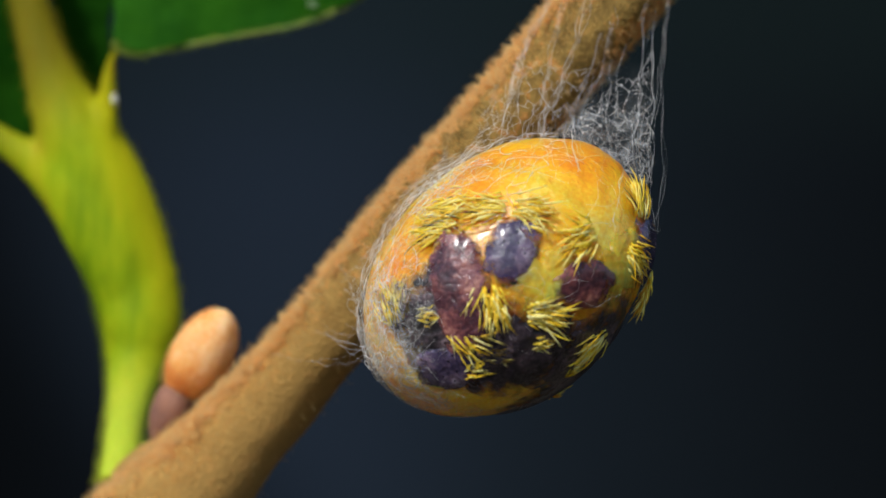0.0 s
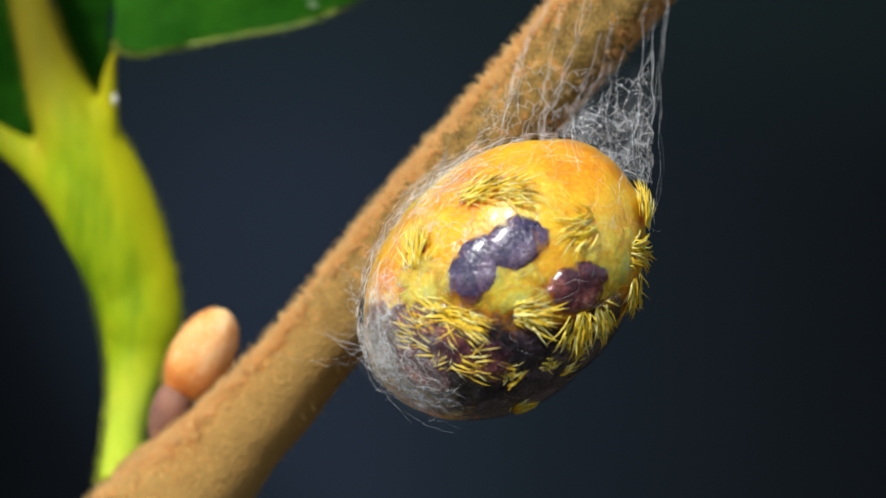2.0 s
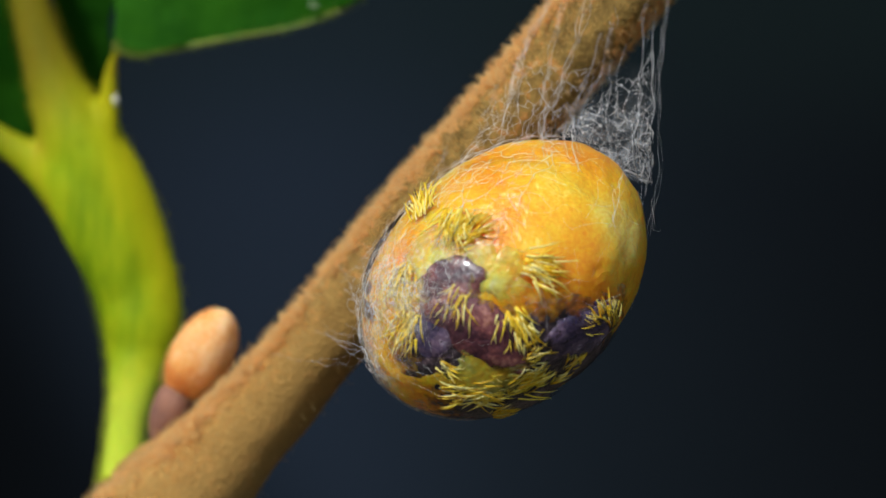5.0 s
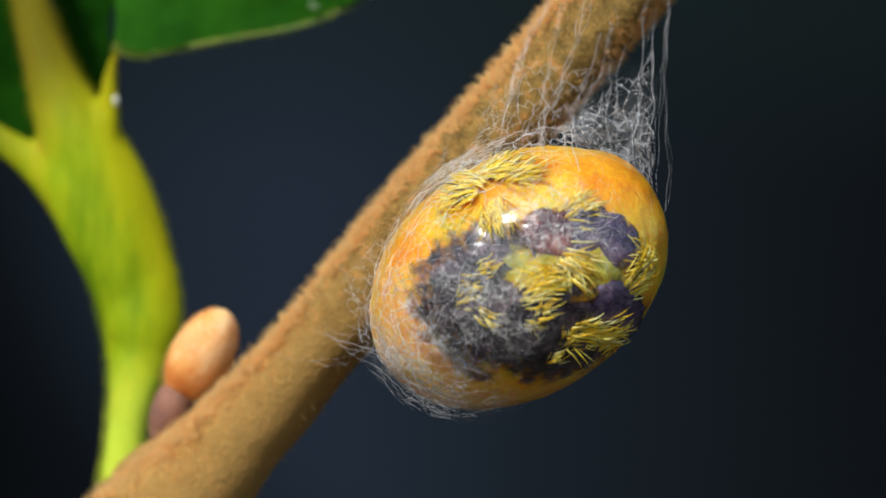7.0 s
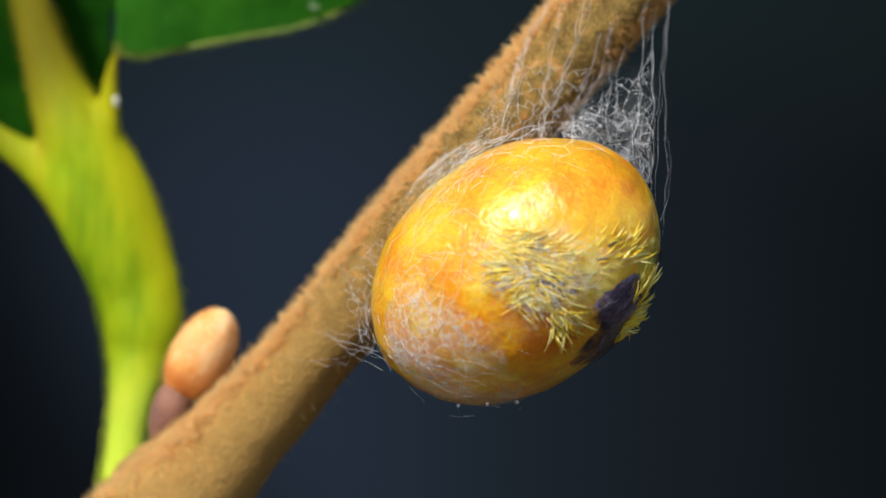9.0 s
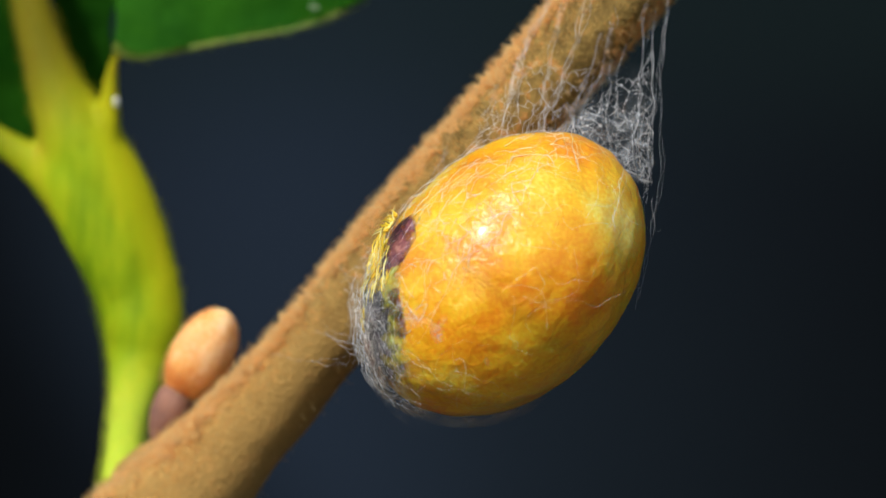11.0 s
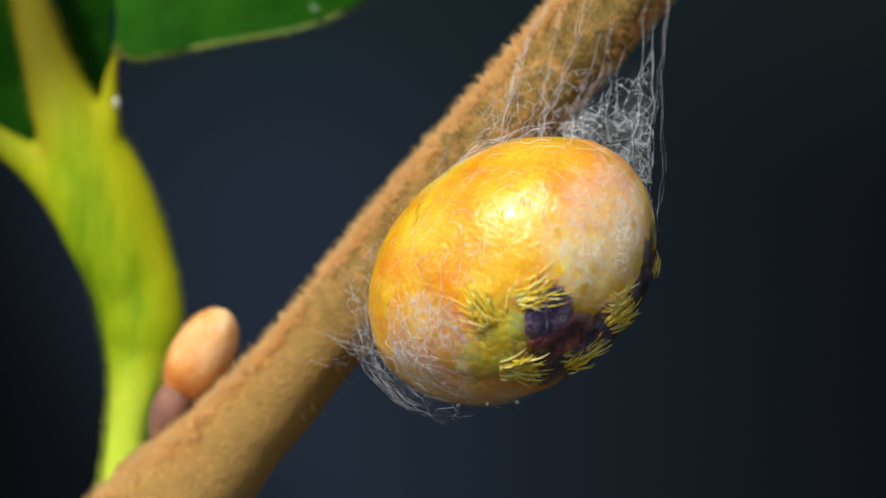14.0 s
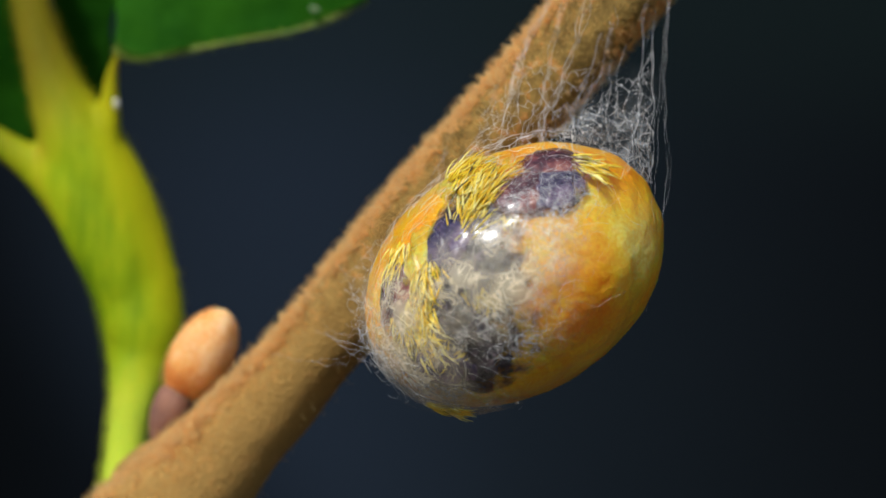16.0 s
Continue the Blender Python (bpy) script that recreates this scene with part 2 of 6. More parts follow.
def silk_sheet(name, colour, rough, lines, haze, clouds_scale, most, holes=0.0, mesh=0.0):
    """Thin spun silk: wandering threads over a faint film, clear between. Gives the material and the socket of its cover."""
    m = bpy.data.materials.new(name)
    m.use_nodes = True
    nodes, link = m.node_tree.nodes, m.node_tree.links.new
    b = nodes["Principled BSDF"]
    b.inputs["Base Color"].default_value = (*colour, 1)
    b.inputs["Roughness"].default_value = rough
    co = nodes.new("ShaderNodeTexCoord")
    cover = None
    for axis, turn, scale, stretch, width, weight in lines:
        spin, pull, n = nodes.new("ShaderNodeVectorRotate"), nodes.new("ShaderNodeVectorMath"), nodes.new("ShaderNodeTexNoise")
        spin.inputs["Axis"].default_value, spin.inputs["Angle"].default_value = axis, radians(turn)
        pull.operation = "MULTIPLY"
        pull.inputs[1].default_value = (stretch, 1, 1)
        n.inputs["Scale"].default_value, n.inputs["Detail"].default_value = scale, 1.5
        link(co.outputs["Object"], spin.inputs["Vector"])
        link(spin.outputs[0], pull.inputs[0])
        link(pull.outputs[0], n.inputs["Vector"])
        off, dist, ridge = nodes.new("ShaderNodeMath"), nodes.new("ShaderNodeMath"), nodes.new("ShaderNodeMapRange")
        off.operation, dist.operation = "SUBTRACT", "ABSOLUTE"
        off.inputs[1].default_value = 0.5
        link(n.outputs[0], off.inputs[0])
        link(off.outputs[0], dist.inputs[0])
        ridge.inputs[1].default_value, ridge.inputs[2].default_value = 0.0, width
        ridge.inputs[3].default_value, ridge.inputs[4].default_value = weight, 0.0
        link(dist.outputs[0], ridge.inputs[0])
        if cover is None:
            cover = ridge.outputs[0]
        else:
            top = nodes.new("ShaderNodeMath")
            top.operation = "MAXIMUM"
            link(cover, top.inputs[0])
            link(ridge.outputs[0], top.inputs[1])
            cover = top.outputs[0]
    if mesh:
        # small uneven cells between knotted threads
        sway, shift, net = nodes.new("ShaderNodeTexNoise"), nodes.new("ShaderNodeVectorMath"), nodes.new("ShaderNodeTexVoronoi")
        sway.inputs["Scale"].default_value, sway.inputs["Detail"].default_value = mesh * 0.6, 2
        shift.operation = "MULTIPLY_ADD"
        shift.inputs[1].default_value = (1.6 / mesh,) * 3
        net.feature = "DISTANCE_TO_EDGE"
        net.inputs["Scale"].default_value = mesh
        rim, top = nodes.new("ShaderNodeMapRange"), nodes.new("ShaderNodeMath")
        rim.inputs[1].default_value, rim.inputs[2].default_value, rim.inputs[3].default_value, rim.inputs[4].default_value = 0.0, 0.055, 0.85, 0.0
        top.operation = "MAXIMUM"
        link(co.outputs["Object"], sway.inputs["Vector"])
        link(sway.outputs["Color"], shift.inputs[0])
        link(co.outputs["Object"], shift.inputs[2])
        link(shift.outputs[0], net.inputs["Vector"])
        link(net.outputs["Distance"], rim.inputs[0])
        gone, some, kept = nodes.new("ShaderNodeTexNoise"), nodes.new("ShaderNodeMapRange"), nodes.new("ShaderNodeMath")
        gone.inputs["Scale"].default_value, gone.inputs["Detail"].default_value = mesh * 0.45, 1
        some.inputs[1].default_value, some.inputs[2].default_value = 0.40, 0.60
        kept.operation = "MULTIPLY"
        link(co.outputs["Object"], gone.inputs["Vector"])
        link(gone.outputs[0], some.inputs[0])
        link(rim.outputs[0], kept.inputs[0])
        link(some.outputs[0], kept.inputs[1])
        link(cover, top.inputs[0])
        link(kept.outputs[0], top.inputs[1])
        cover = top.outputs[0]
    add = nodes.new("ShaderNodeMath")
    add.operation = "ADD"
    add.inputs[1].default_value = haze
    link(cover, add.inputs[0])
    if holes:
        cells, gap, sieve = nodes.new("ShaderNodeTexVoronoi"), nodes.new("ShaderNodeMapRange"), nodes.new("ShaderNodeMath")
        cells.inputs["Scale"].default_value = holes
        gap.inputs[1].default_value, gap.inputs[2].default_value = 0.16, 0.34
        sieve.operation = "MULTIPLY"
        link(co.outputs["Object"], cells.inputs["Vector"])
        link(cells.outputs["Distance"], gap.inputs[0])
        link(add.outputs[0], sieve.inputs[0])
        link(gap.outputs[0], sieve.inputs[1])
        add = sieve
    clouds, span, mul = nodes.new("ShaderNodeTexNoise"), nodes.new("ShaderNodeMapRange"), nodes.new("ShaderNodeMath")
    clouds.inputs["Scale"].default_value, clouds.inputs["Detail"].default_value = clouds_scale, 5
    link(co.outputs["Object"], clouds.inputs["Vector"])
    span.inputs[1].default_value, span.inputs[2].default_value = 0.36, 0.64
    span.inputs[3].default_value, span.inputs[4].default_value = 0.12, most
    link(clouds.outputs[0], span.inputs[0])
    mul.operation = "MULTIPLY"
    link(add.outputs[0], mul.inputs[0])
    link(span.outputs[0], mul.inputs[1])
    clear, mix = nodes.new("ShaderNodeBsdfTransparent"), nodes.new("ShaderNodeMixShader")
    link(mul.outputs[0], mix.inputs[0])
    link(clear.outputs[0], mix.inputs[1])
    link(b.outputs[0], mix.inputs[2])
    link(mix.outputs[0], nodes["Material Output"].inputs[0])
    return m, mul.outputs[0], mix.inputs[0]


def thin_out(m, cover, goal, centre, scale, start, end, axis=None):
    """Fades a sheet towards its rim: by the distance from its centre, or by the angle from an axis."""
    nodes, link = m.node_tree.nodes, m.node_tree.links.new
    co, away, span, mul = nodes.new("ShaderNodeTexCoord"), nodes.new("ShaderNodeVectorMath"), nodes.new("ShaderNodeMapRange"), nodes.new("ShaderNodeMath")
    away.operation = "SUBTRACT"
    away.inputs[1].default_value = centre
    link(co.outputs["Object"], away.inputs[0])
    last = nodes.new("ShaderNodeVectorMath")
    if axis is None:
        size = nodes.new("ShaderNodeVectorMath")
        size.operation, last.operation = "MULTIPLY", "LENGTH"
        size.inputs[1].default_value = scale
        link(away.outputs[0], size.inputs[0])
        link(size.outputs[0], last.inputs[0])
    else:
        unit = nodes.new("ShaderNodeVectorMath")
        unit.operation, last.operation = "NORMALIZE", "DOT_PRODUCT"
        last.inputs[1].default_value = axis
        link(away.outputs[0], unit.inputs[0])
        link(unit.outputs[0], last.inputs[0])
    low, high = sorted((start, end))
    span.inputs[1].default_value, span.inputs[2].default_value = low, high
    span.inputs[3].default_value, span.inputs[4].default_value = (0.0, 1.0) if start < end else (1.0, 0.0)
    link(last.outputs["Value"], span.inputs[0])
    mul.operation = "MULTIPLY"
    link(cover, mul.inputs[0])
    link(span.outputs[0], mul.inputs[1])
    link(mul.outputs[0], goal)
    return m


def glossy(m, rough, coat):
    """Gives silk the wet glint of fresh threads."""
    b = m.node_tree.nodes["Principled BSDF"]
    b.inputs["Roughness"].default_value, b.inputs["Coat Weight"].default_value, b.inputs["Coat Roughness"].default_value = rough, coat, 0.15
    return m


VEIL = thin_out(*silk_sheet("silk veil", (0.85, 0.80, 0.70), 0.45, [((1, 0, 0), 20, 650, 0.5, 0.02, 0.4), ((0, 1, 0), 70, 800, 0.5, 0.018, 0.4), ((0, 0, 1), 130, 1100, 0.6, 0.018, 0.3)], 0.09, 330, 1.0, 0.0, 1700),
                NEST, (1, 1, 1), 0.56, 0.84, VEIL_AXIS)
FILM = thin_out(*silk_sheet("spun silk film", (0.92, 0.88, 0.80), 0.35, [((0, 0, 1), 10, 900, 0.35, 0.012, 0.6), ((0, 0, 1), 75, 1000, 0.35, 0.012, 0.6), ((0, 0, 1), 130, 1300, 0.4, 0.012, 0.5)], 0.05, 500, 1.0, 0.0, 2300),
                (0, 0, 0), (2 / 0.0088, 2 / 0.0066, 0), 1.0, 0.25)
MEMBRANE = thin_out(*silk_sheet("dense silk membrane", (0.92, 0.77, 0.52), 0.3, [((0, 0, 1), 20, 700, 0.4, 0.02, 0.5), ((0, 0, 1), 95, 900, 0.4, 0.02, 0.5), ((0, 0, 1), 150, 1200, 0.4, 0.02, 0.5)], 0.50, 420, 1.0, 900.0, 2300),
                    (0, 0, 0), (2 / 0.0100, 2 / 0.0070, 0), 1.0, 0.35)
NET_FILM = thin_out(*silk_sheet("net of silk film", (0.86, 0.86, 0.84), 0.5, [((0, 1, 0), 15, 420, 0.7, 0.035, 0.22), ((0, 1, 0), 80, 520, 0.6, 0.035, 0.2), ((0, 1, 0), 140, 800, 0.6, 0.035, 0.18)], 0.05, 330, 0.9),
                    spot(8.7, 4.8), (1 / 0.0042, 0, 1 / 0.0048), 1.0, 0.5)

glossy(FILM, 0.25, 0.5)
glossy(MEMBRANE, 0.22, 0.6)

# ---- ground and backdrop ----
def plain_sheet(name, corners, mat, label, thick):
    n = (Vector(corners[1]) - Vector(corners[0])).cross(Vector(corners[3]) - Vector(corners[0])).normalized() * thick
    v = [Vector(c) for c in corners] + [Vector(c) - n for c in corners]
    ob = part(name, poly(name, v, [(0, 1, 2, 3), (7, 6, 5, 4), (0, 4, 5, 1), (1, 5, 6, 2), (2, 6, 7, 3), (3, 7, 4, 0)]), mat, smooth=False)
    return tagged(ob, label, name, kind="structure")


# Unseen ground, added and kept dark to limit bounce onto the cocoon's underside.
plain_sheet("ground", [(-40, -40, 0), (40, -40, 0), (40, 40, 0), (-40, 40, 0)], SOIL, "assumed dark brown soil under the branch, out of view", 0.05)
plain_sheet("backdrop", [(-1.2, 0.7, 0), (1.2, 0.7, 0), (1.2, 0.7, 1.6), (-1.2, 0.7, 1.6)], BACKDROP, "dark blue-grey panel far behind the twig, the distance's tones painted on", 0.03)

# ---- the twig ----
TWIG = [(*spot(-64.21, -94.43, 12), .0050), (*spot(-41.72, -52.26, 12), .0042), (*spot(-23.73, -24.99, 13), .0034), (*spot(-18.05, -17.60, 13), .0035), (*spot(-12.90, -12.40, 12), .0031), (*spot(-10.50, -9.88, 11), .00258),
        (*spot(-6.66, -5.45, 9), .00224), (*spot(-2.26, -0.13, 7), .00230), (*spot(1.38, 4.13, 6), .00226), (*spot(7.14, 10.88, 6), .00222), (*spot(10.35, 14.59, 6), .00217), (*spot(15.35, 20.55, 7), .0021), (*spot(21.82, 28.14, 9), .0018)]
TWIG[0] = (*spot(-120, -420, 12)[:2], 0.0, 0.0055)


def hairs(name, line, count, length, radius, mat, parent, label, lean=0.5, seed=1, lo=0.0, hi=1.0, bare=0.0, crest=-2.0):
    """Short tapering hairs standing on a tube's skin."""
    rng = random.Random(seed)
    verts, faces = [], []
    n = len(line) - 1
    for _ in range(count):
        f = (lo + (hi - lo) * rng.random()) * n
        i, u = min(int(f), n - 1), f - min(int(f), n - 1)
        a, b = Vector(line[i][:3]), Vector(line[i + 1][:3])
        r = line[i][3] * (1 - u) + line[i + 1][3] * u
        ahead = (b - a).normalized()
        side = ahead.cross(Vector((0, 1, 0))).normalized()
        other = ahead.cross(side)
        ang = rng.random() * 2 * math.pi
        out = side * math.cos(ang) + other * math.sin(ang)
        if out.dot(Vector((-0.76, 0.1, 0.65))) < crest:
            continue
        if bare and rng.random() < bare * max(0.0, min(1.0, 0.8 - 1.9 * out.dot(Vector((-0.76, 0.1, 0.65))))):
            continue
        base = a.lerp(b, u) + out * r * 0.97
        way = (out + ahead * rng.uniform(-lean, lean) + out.cross(ahead) * rng.uniform(-lean, lean)).normalized()
        far = base + way * length * rng.uniform(0.4, 1.0)
        w = out.cross(way).normalized() if out.cross(way).length > 1e-4 else ahead
        w2 = way.cross(w)
        k = len(verts)
        mid = base.lerp(far, 0.6) + w * rng.uniform(-0.12, 0.12) * length
        verts += [base + w * radius, base - w * radius * 0.5 + w2 * radius * 0.87, base - w * radius * 0.5 - w2 * radius * 0.87,
                  mid + w * radius * 0.7, mid - w * radius * 0.35 + w2 * radius * 0.6, mid - w * radius * 0.35 - w2 * radius * 0.6, far]
        for j in range(3):
            q = (j + 1) % 3
            faces += [(k + j, k + q, k + 3 + q, k + 3 + j), (k + 3 + j, k + 3 + q, k + 6)]
    return part(name, poly(name, verts, faces), mat, parent, label)


def clumps(name, line, count, each, length, radius, mat, parent, label, seed, lo, hi, crest, up_side=Vector((-0.76, 0.1, 0.65))):
    """Felt whose hairs stand in small pointed clumps on one side of a tube."""
    rng = random.Random(seed)
    verts, faces, n = [], [], len(line) - 1
    done = 0
    while done < count:
        f = (lo + (hi - lo) * rng.random()) * n
        i, u = min(int(f), n - 1), f - min(int(f), n - 1)
        a, b = Vector(line[i][:3]), Vector(line[i + 1][:3])
        r = line[i][3] * (1 - u) + line[i + 1][3] * u
        ahead = (b - a).normalized()
        side = ahead.cross(Vector((0, 1, 0))).normalized()
        other = ahead.cross(side)
        ang = rng.random() * 2 * math.pi
        out = side * math.cos(ang) + other * math.sin(ang)
        if out.y > 0.5 or rng.random() > max(0.0, out.dot(up_side) - crest) / (1 - crest) * 1.6:
            continue
        done += 1
        foot = a.lerp(b, u) + out * r * 0.98
        around = out.cross(ahead)
        tip = foot + (out + ahead * rng.gauss(0, 0.45) + around * rng.gauss(0, 0.45)).normalized() * length * rng.uniform(0.45, 1.15)
        for _ in range(each):
            base = foot + (ahead * rng.gauss(0, 1) + around * rng.gauss(0, 1)) * 0.00011
            far = base.lerp(tip, rng.uniform(0.6, 1.05)) + Vector((rng.gauss(0, 1), rng.gauss(0, 1), rng.gauss(0, 1))) * 0.00006
            way = (far - base).normalized()
            w = way.orthogonal().normalized()
            w2 = way.cross(w)
            k = len(verts)
            verts += [base + w * radius, base - w * radius * 0.5 + w2 * radius * 0.87, base - w * radius * 0.5 - w2 * radius * 0.87, far]
            faces += [(k, k + 1, k + 3), (k + 1, k + 2, k + 3), (k + 2, k, k + 3)]
    return part(name, poly(name, verts, faces), mat, parent, label)


twig = tagged(new("twig"), "slanting tan twig covered in short rusty felt hairs", "twig")
twig_line = smooth_line(TWIG, 14)
part("stem", tube_mesh("stem", twig_line, 48, 0.06), BARK, twig)
tagged(hairs("long_hairs", twig_line, 9000, 0.0010, 0.000011, FUZZ, twig, "sparse longer rusty hairs", lean=0.35, seed=2, lo=0.24, hi=0.86, bare=0.97), kind="stuff")
tagged(clumps("felt_clumps", twig_line, 2600, 14, 0.00080, 0.000015, FUZZ, twig, "bright rusty felt in pointed clumps", 7, 0.24, 0.86, 0.55), kind="stuff")
tagged(clumps("lower_felt", twig_line, 900, 12, 0.00055, 0.000012, FUZZ, twig, "rusty felt clumps along the lower side", 8, 0.58, 0.86, 0.72, Vector((0.76, -0.2, -0.62))), kind="stuff")
tagged(hairs("crest_felt", twig_line, 120000, 0.00048, 0.000013, FUZZ, twig, "thick bright rusty felt on the upper side", lean=0.5, seed=3, lo=0.24, hi=0.86, crest=0.74), kind="stuff")
tagged(hairs("felt", twig_line, 60000, 0.00036, 0.000010, FUZZ, twig, "short rusty orange felt hairs", lean=0.8, lo=0.24, hi=0.86, bare=0.97), kind="stuff")


# ---- bud ----
def bud_body(name, base, tip, width, squeeze, mat, parent, label=""):
    bm = bmesh.new()
    bmesh.ops.create_uvsphere(bm, u_segments=32, v_segments=24, radius=1.0)
    axis = tip - base
    turn = axis.to_track_quat("Z", "Y").to_matrix()
    for v in bm.verts:
        h = v.co.z
        w = width * (1 - squeeze * h) * (1 + 0.06 * noise.noise(v.co * 2.5) - 0.05 * max(0.0, math.sin(3 * math.atan2(v.co.y, v.co.x))) ** 8)
        v.co = turn @ Vector((v.co.x * w, v.co.y * w, h * axis.length / 2)) + (base + tip) / 2
    return part(name, bm, mat, parent, label)


bud_body("node", spot(-12.00, -10.45, 11.5), spot(-16.40, -12.20, 15), 0.00195, 0.15, BARK, twig, "swollen node under the leaf stalk")
bud = tagged(new("bud"), "plump downy orange bud with a brown base in the axil", "bud")
bud_body("bud_tip", spot(-13.24, -7.39, 14), spot(-10.74, -3.12, 12), 0.00170, 0.06, BUD, bud)
bud_body("bud_scale", spot(-14.23, -9.81, 14), spot(-12.90, -6.49, 13.2), 0.00112, -0.15, BUD_BASE, bud, "purplish brown bud scale")

tip, foot = spot(-10.88, -3.29, 12.2), spot(-12.99, -7.00, 13.8)
tagged(hairs("down", smooth_line([(*foot, 0.0013), (*foot.lerp(tip, 0.35), 0.0017), (*foot.lerp(tip, 0.75), 0.0015), (*tip, 0.0007)], 6), 1500, 0.00036, 0.000010, FUZZ, bud, "fine rusty down on the bud"), kind="stuff")

# ---- leaf stalk and leaf ----
leaf = tagged(new("leaf"), "green leaf on a thick yellow-green stalk, edges yellowing", "leaf")
STALK = [(*spot(-16.25, -11.70, 15.5), 0.00112), (*spot(-15.95, -9.95, 17), 0.00110), (*spot(-15.80, -8.55, 19.5), 0.00114), (*spot(-15.50, -7.00, 21.5), 0.00140), (*spot(-15.15, -5.31, 23), 0.00200), (*spot(-15.05, -3.63, 23.5), 0.00242), (*spot(-15.46, -1.38, 24), .00262), (*spot(-16.64, 2.00, 24), .0028), (*spot(-18.11, 5.37, 24), .0025),
         (*spot(-19.35, 8.18, 24), .00175), (*spot(-20.25, 10.99, 24), .0013), (*spot(-21.0, 14.08, 24), .0011), (*spot(-21.79, 18.58, 24), .0010)]
verts, faces = [], []
tube(verts, faces, smooth_line(STALK, 10), 32, 0.04, 0.8)
tube(verts, faces, smooth_line([(*spot(-15.20, -4.20, 23.4), .0017), (*spot(-16.04, -1.10, 23.2), .0022), (*spot(-17.40, 1.57, 23.2), .0022), (*spot(-18.72, 3.82, 23.4), .0018), (*spot(-19.57, 5.51, 24), .0012)], 8), 24, 0.04, 0.7)
tube(verts, faces, smooth_line([(*spot(-15.35, -3.70, 24), .0018), (*spot(-16.35, -0.45, 24), .0021), (*spot(-18.10, 2.15, 24), .0018), (*spot(-20.24, 4.22, 24), .0012), (*spot(-22.04, 5.45, 24), .0009), (*spot(-24.01, 6.60, 24), .0008)], 8), 24, 0.04, 0.8)
tube(verts, faces, smooth_line([(*spot(-17.09, 4.39, 23.6), .0012), (*spot(-16.74, 6.78, 23.2), .00078), (*spot(-16.62, 8.46, 22.8), .00052), (*spot(-16.36, 9.73, 22.2), .00032), (*spot(-16.02, 9.81, 22), .00020)], 8), 14, 0.1)
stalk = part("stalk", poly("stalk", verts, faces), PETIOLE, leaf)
fuse = stalk.modifiers.new("fuse", "REMESH")
fuse.mode, fuse.voxel_size, fuse.use_smooth_shade = "VOXEL", 0.00016, True
soft = stalk.modifiers.new("soft", "SMOOTH")
soft.factor, soft.iterations = 0.5, 40


def blade(name, outline, deep, thick, parent, label="", curl=0.0, seed=0.0, tip=0.0):
    """A leaf sheet with thickness inside an outline (across, up), gently waved; its upper part leans forward by tip."""
    edge = [Vector((p[0], p[1])) for p in smooth_line(outline + outline[:1], 10)[:-1]]
    mid = sum(edge, Vector((0, 0))) / len(edge)
    verts, faces, n, rings = [], [], len(edge), 14
    for j in range(rings + 1):
        for p in edge:
            q = mid.lerp(p, 0.02 + 0.98 * j / rings)
            w = deep - tip * (q.y - mid.y) + curl * noise.noise(Vector((q.x * 0.15, q.y * 0.15, seed))) + 0.1 * noise.noise(Vector((q.x * 0.8, q.y * 0.8, seed)))
            verts.append(spot(q.x, q.y, w))
    for j in range(rings):
        for i in range(n):
            a, b = j * n + i, j * n + (i + 1) % n
            faces.append((a, b, b + n, a + n))
    faces.append(tuple(reversed(range(n))))
    ob = part(name, poly(name, verts, faces), LEAF, parent, label)
    s = ob.modifiers.new("thickness", "SOLIDIFY")
    s.thickness, s.offset = thick, 0
    return ob


blade("blade", [(-16.53, 13.52), (-16.33, 11.75), (-16.42, 10.35), (-16.00, 9.90), (-15.01, 9.72), (-12.76, 10.16), (-10.23, 10.62), (-7.42, 11.14), (-5.45, 11.84), (-3.77, 12.78), (-2.36, 14.65), (-7.98, 16.90), (-13.61, 16.90)], 22, 0.00025, leaf, "", 1.5, 1.0)
# Same green as the blade; both parts are tilted forward to shade them.
blade("inner_blade", [(-19.65, 14.08), (-19.37, 11.84), (-18.72, 9.87), (-17.88, 8.18), (-17.12, 7.76), (-16.70, 8.74), (-16.53, 9.87), (-16.64, 11.27), (-16.42, 13.24), (-17.82, 15.77)], 28.8, 0.00025, leaf, "shaded green folded part of the leaf blade", 1.0, 2.0, 0.6)
blade("side_blade", [(-20.35, 14.08), (-20.92, 11.55), (-20.58, 9.02), (-20.35, 6.49), (-20.30, 4.81), (-20.92, 5.03), (-22.04, 5.79), (-23.73, 6.78), (-26.54, 9.59), (-25.41, 14.08)], 29.5, 0.00025, leaf, "shaded green folded part of the leaf blade", 1.0, 3.0, 0.6)
EDGE = [(-16.42, 10.30), (-16.00, 9.88), (-15.01, 9.70), (-12.76, 10.14), (-10.23, 10.60), (-7.42, 11.12), (-5.45, 11.82), (-3.77, 12.76)]
part("edge_strip", tube_mesh("edge_strip", smooth_line([(*spot(x, z, 21.8), r) for (x, z), r in zip(EDGE, (.00012, .00014, .00014, .00011, .00009, .00008, .00007, .00005))], 12), 8, 0.35), LEAF_EDGE, leaf, "yellowing scalloped leaf edge")
part("gland", tube_mesh("gland", smooth_line([(*spot(-16.40, 7.70, 22.4), .00008), (*spot(-16.37, 7.53, 22.3), .00017), (*spot(-16.34, 7.35, 22.3), .00016), (*spot(-16.37, 7.18, 22.4), .00010)], 5), 12), GLAND, leaf, "tiny pale gland on the stalk")
tagged(hairs("edge_fuzz", smooth_line([(*spot(x, z, 21.8), .00014) for x, z in EDGE], 6), 900, 0.00042, 0.000012, LEAF_EDGE, leaf, "yellowish fuzz on the leaf edge"), kind="stuff")
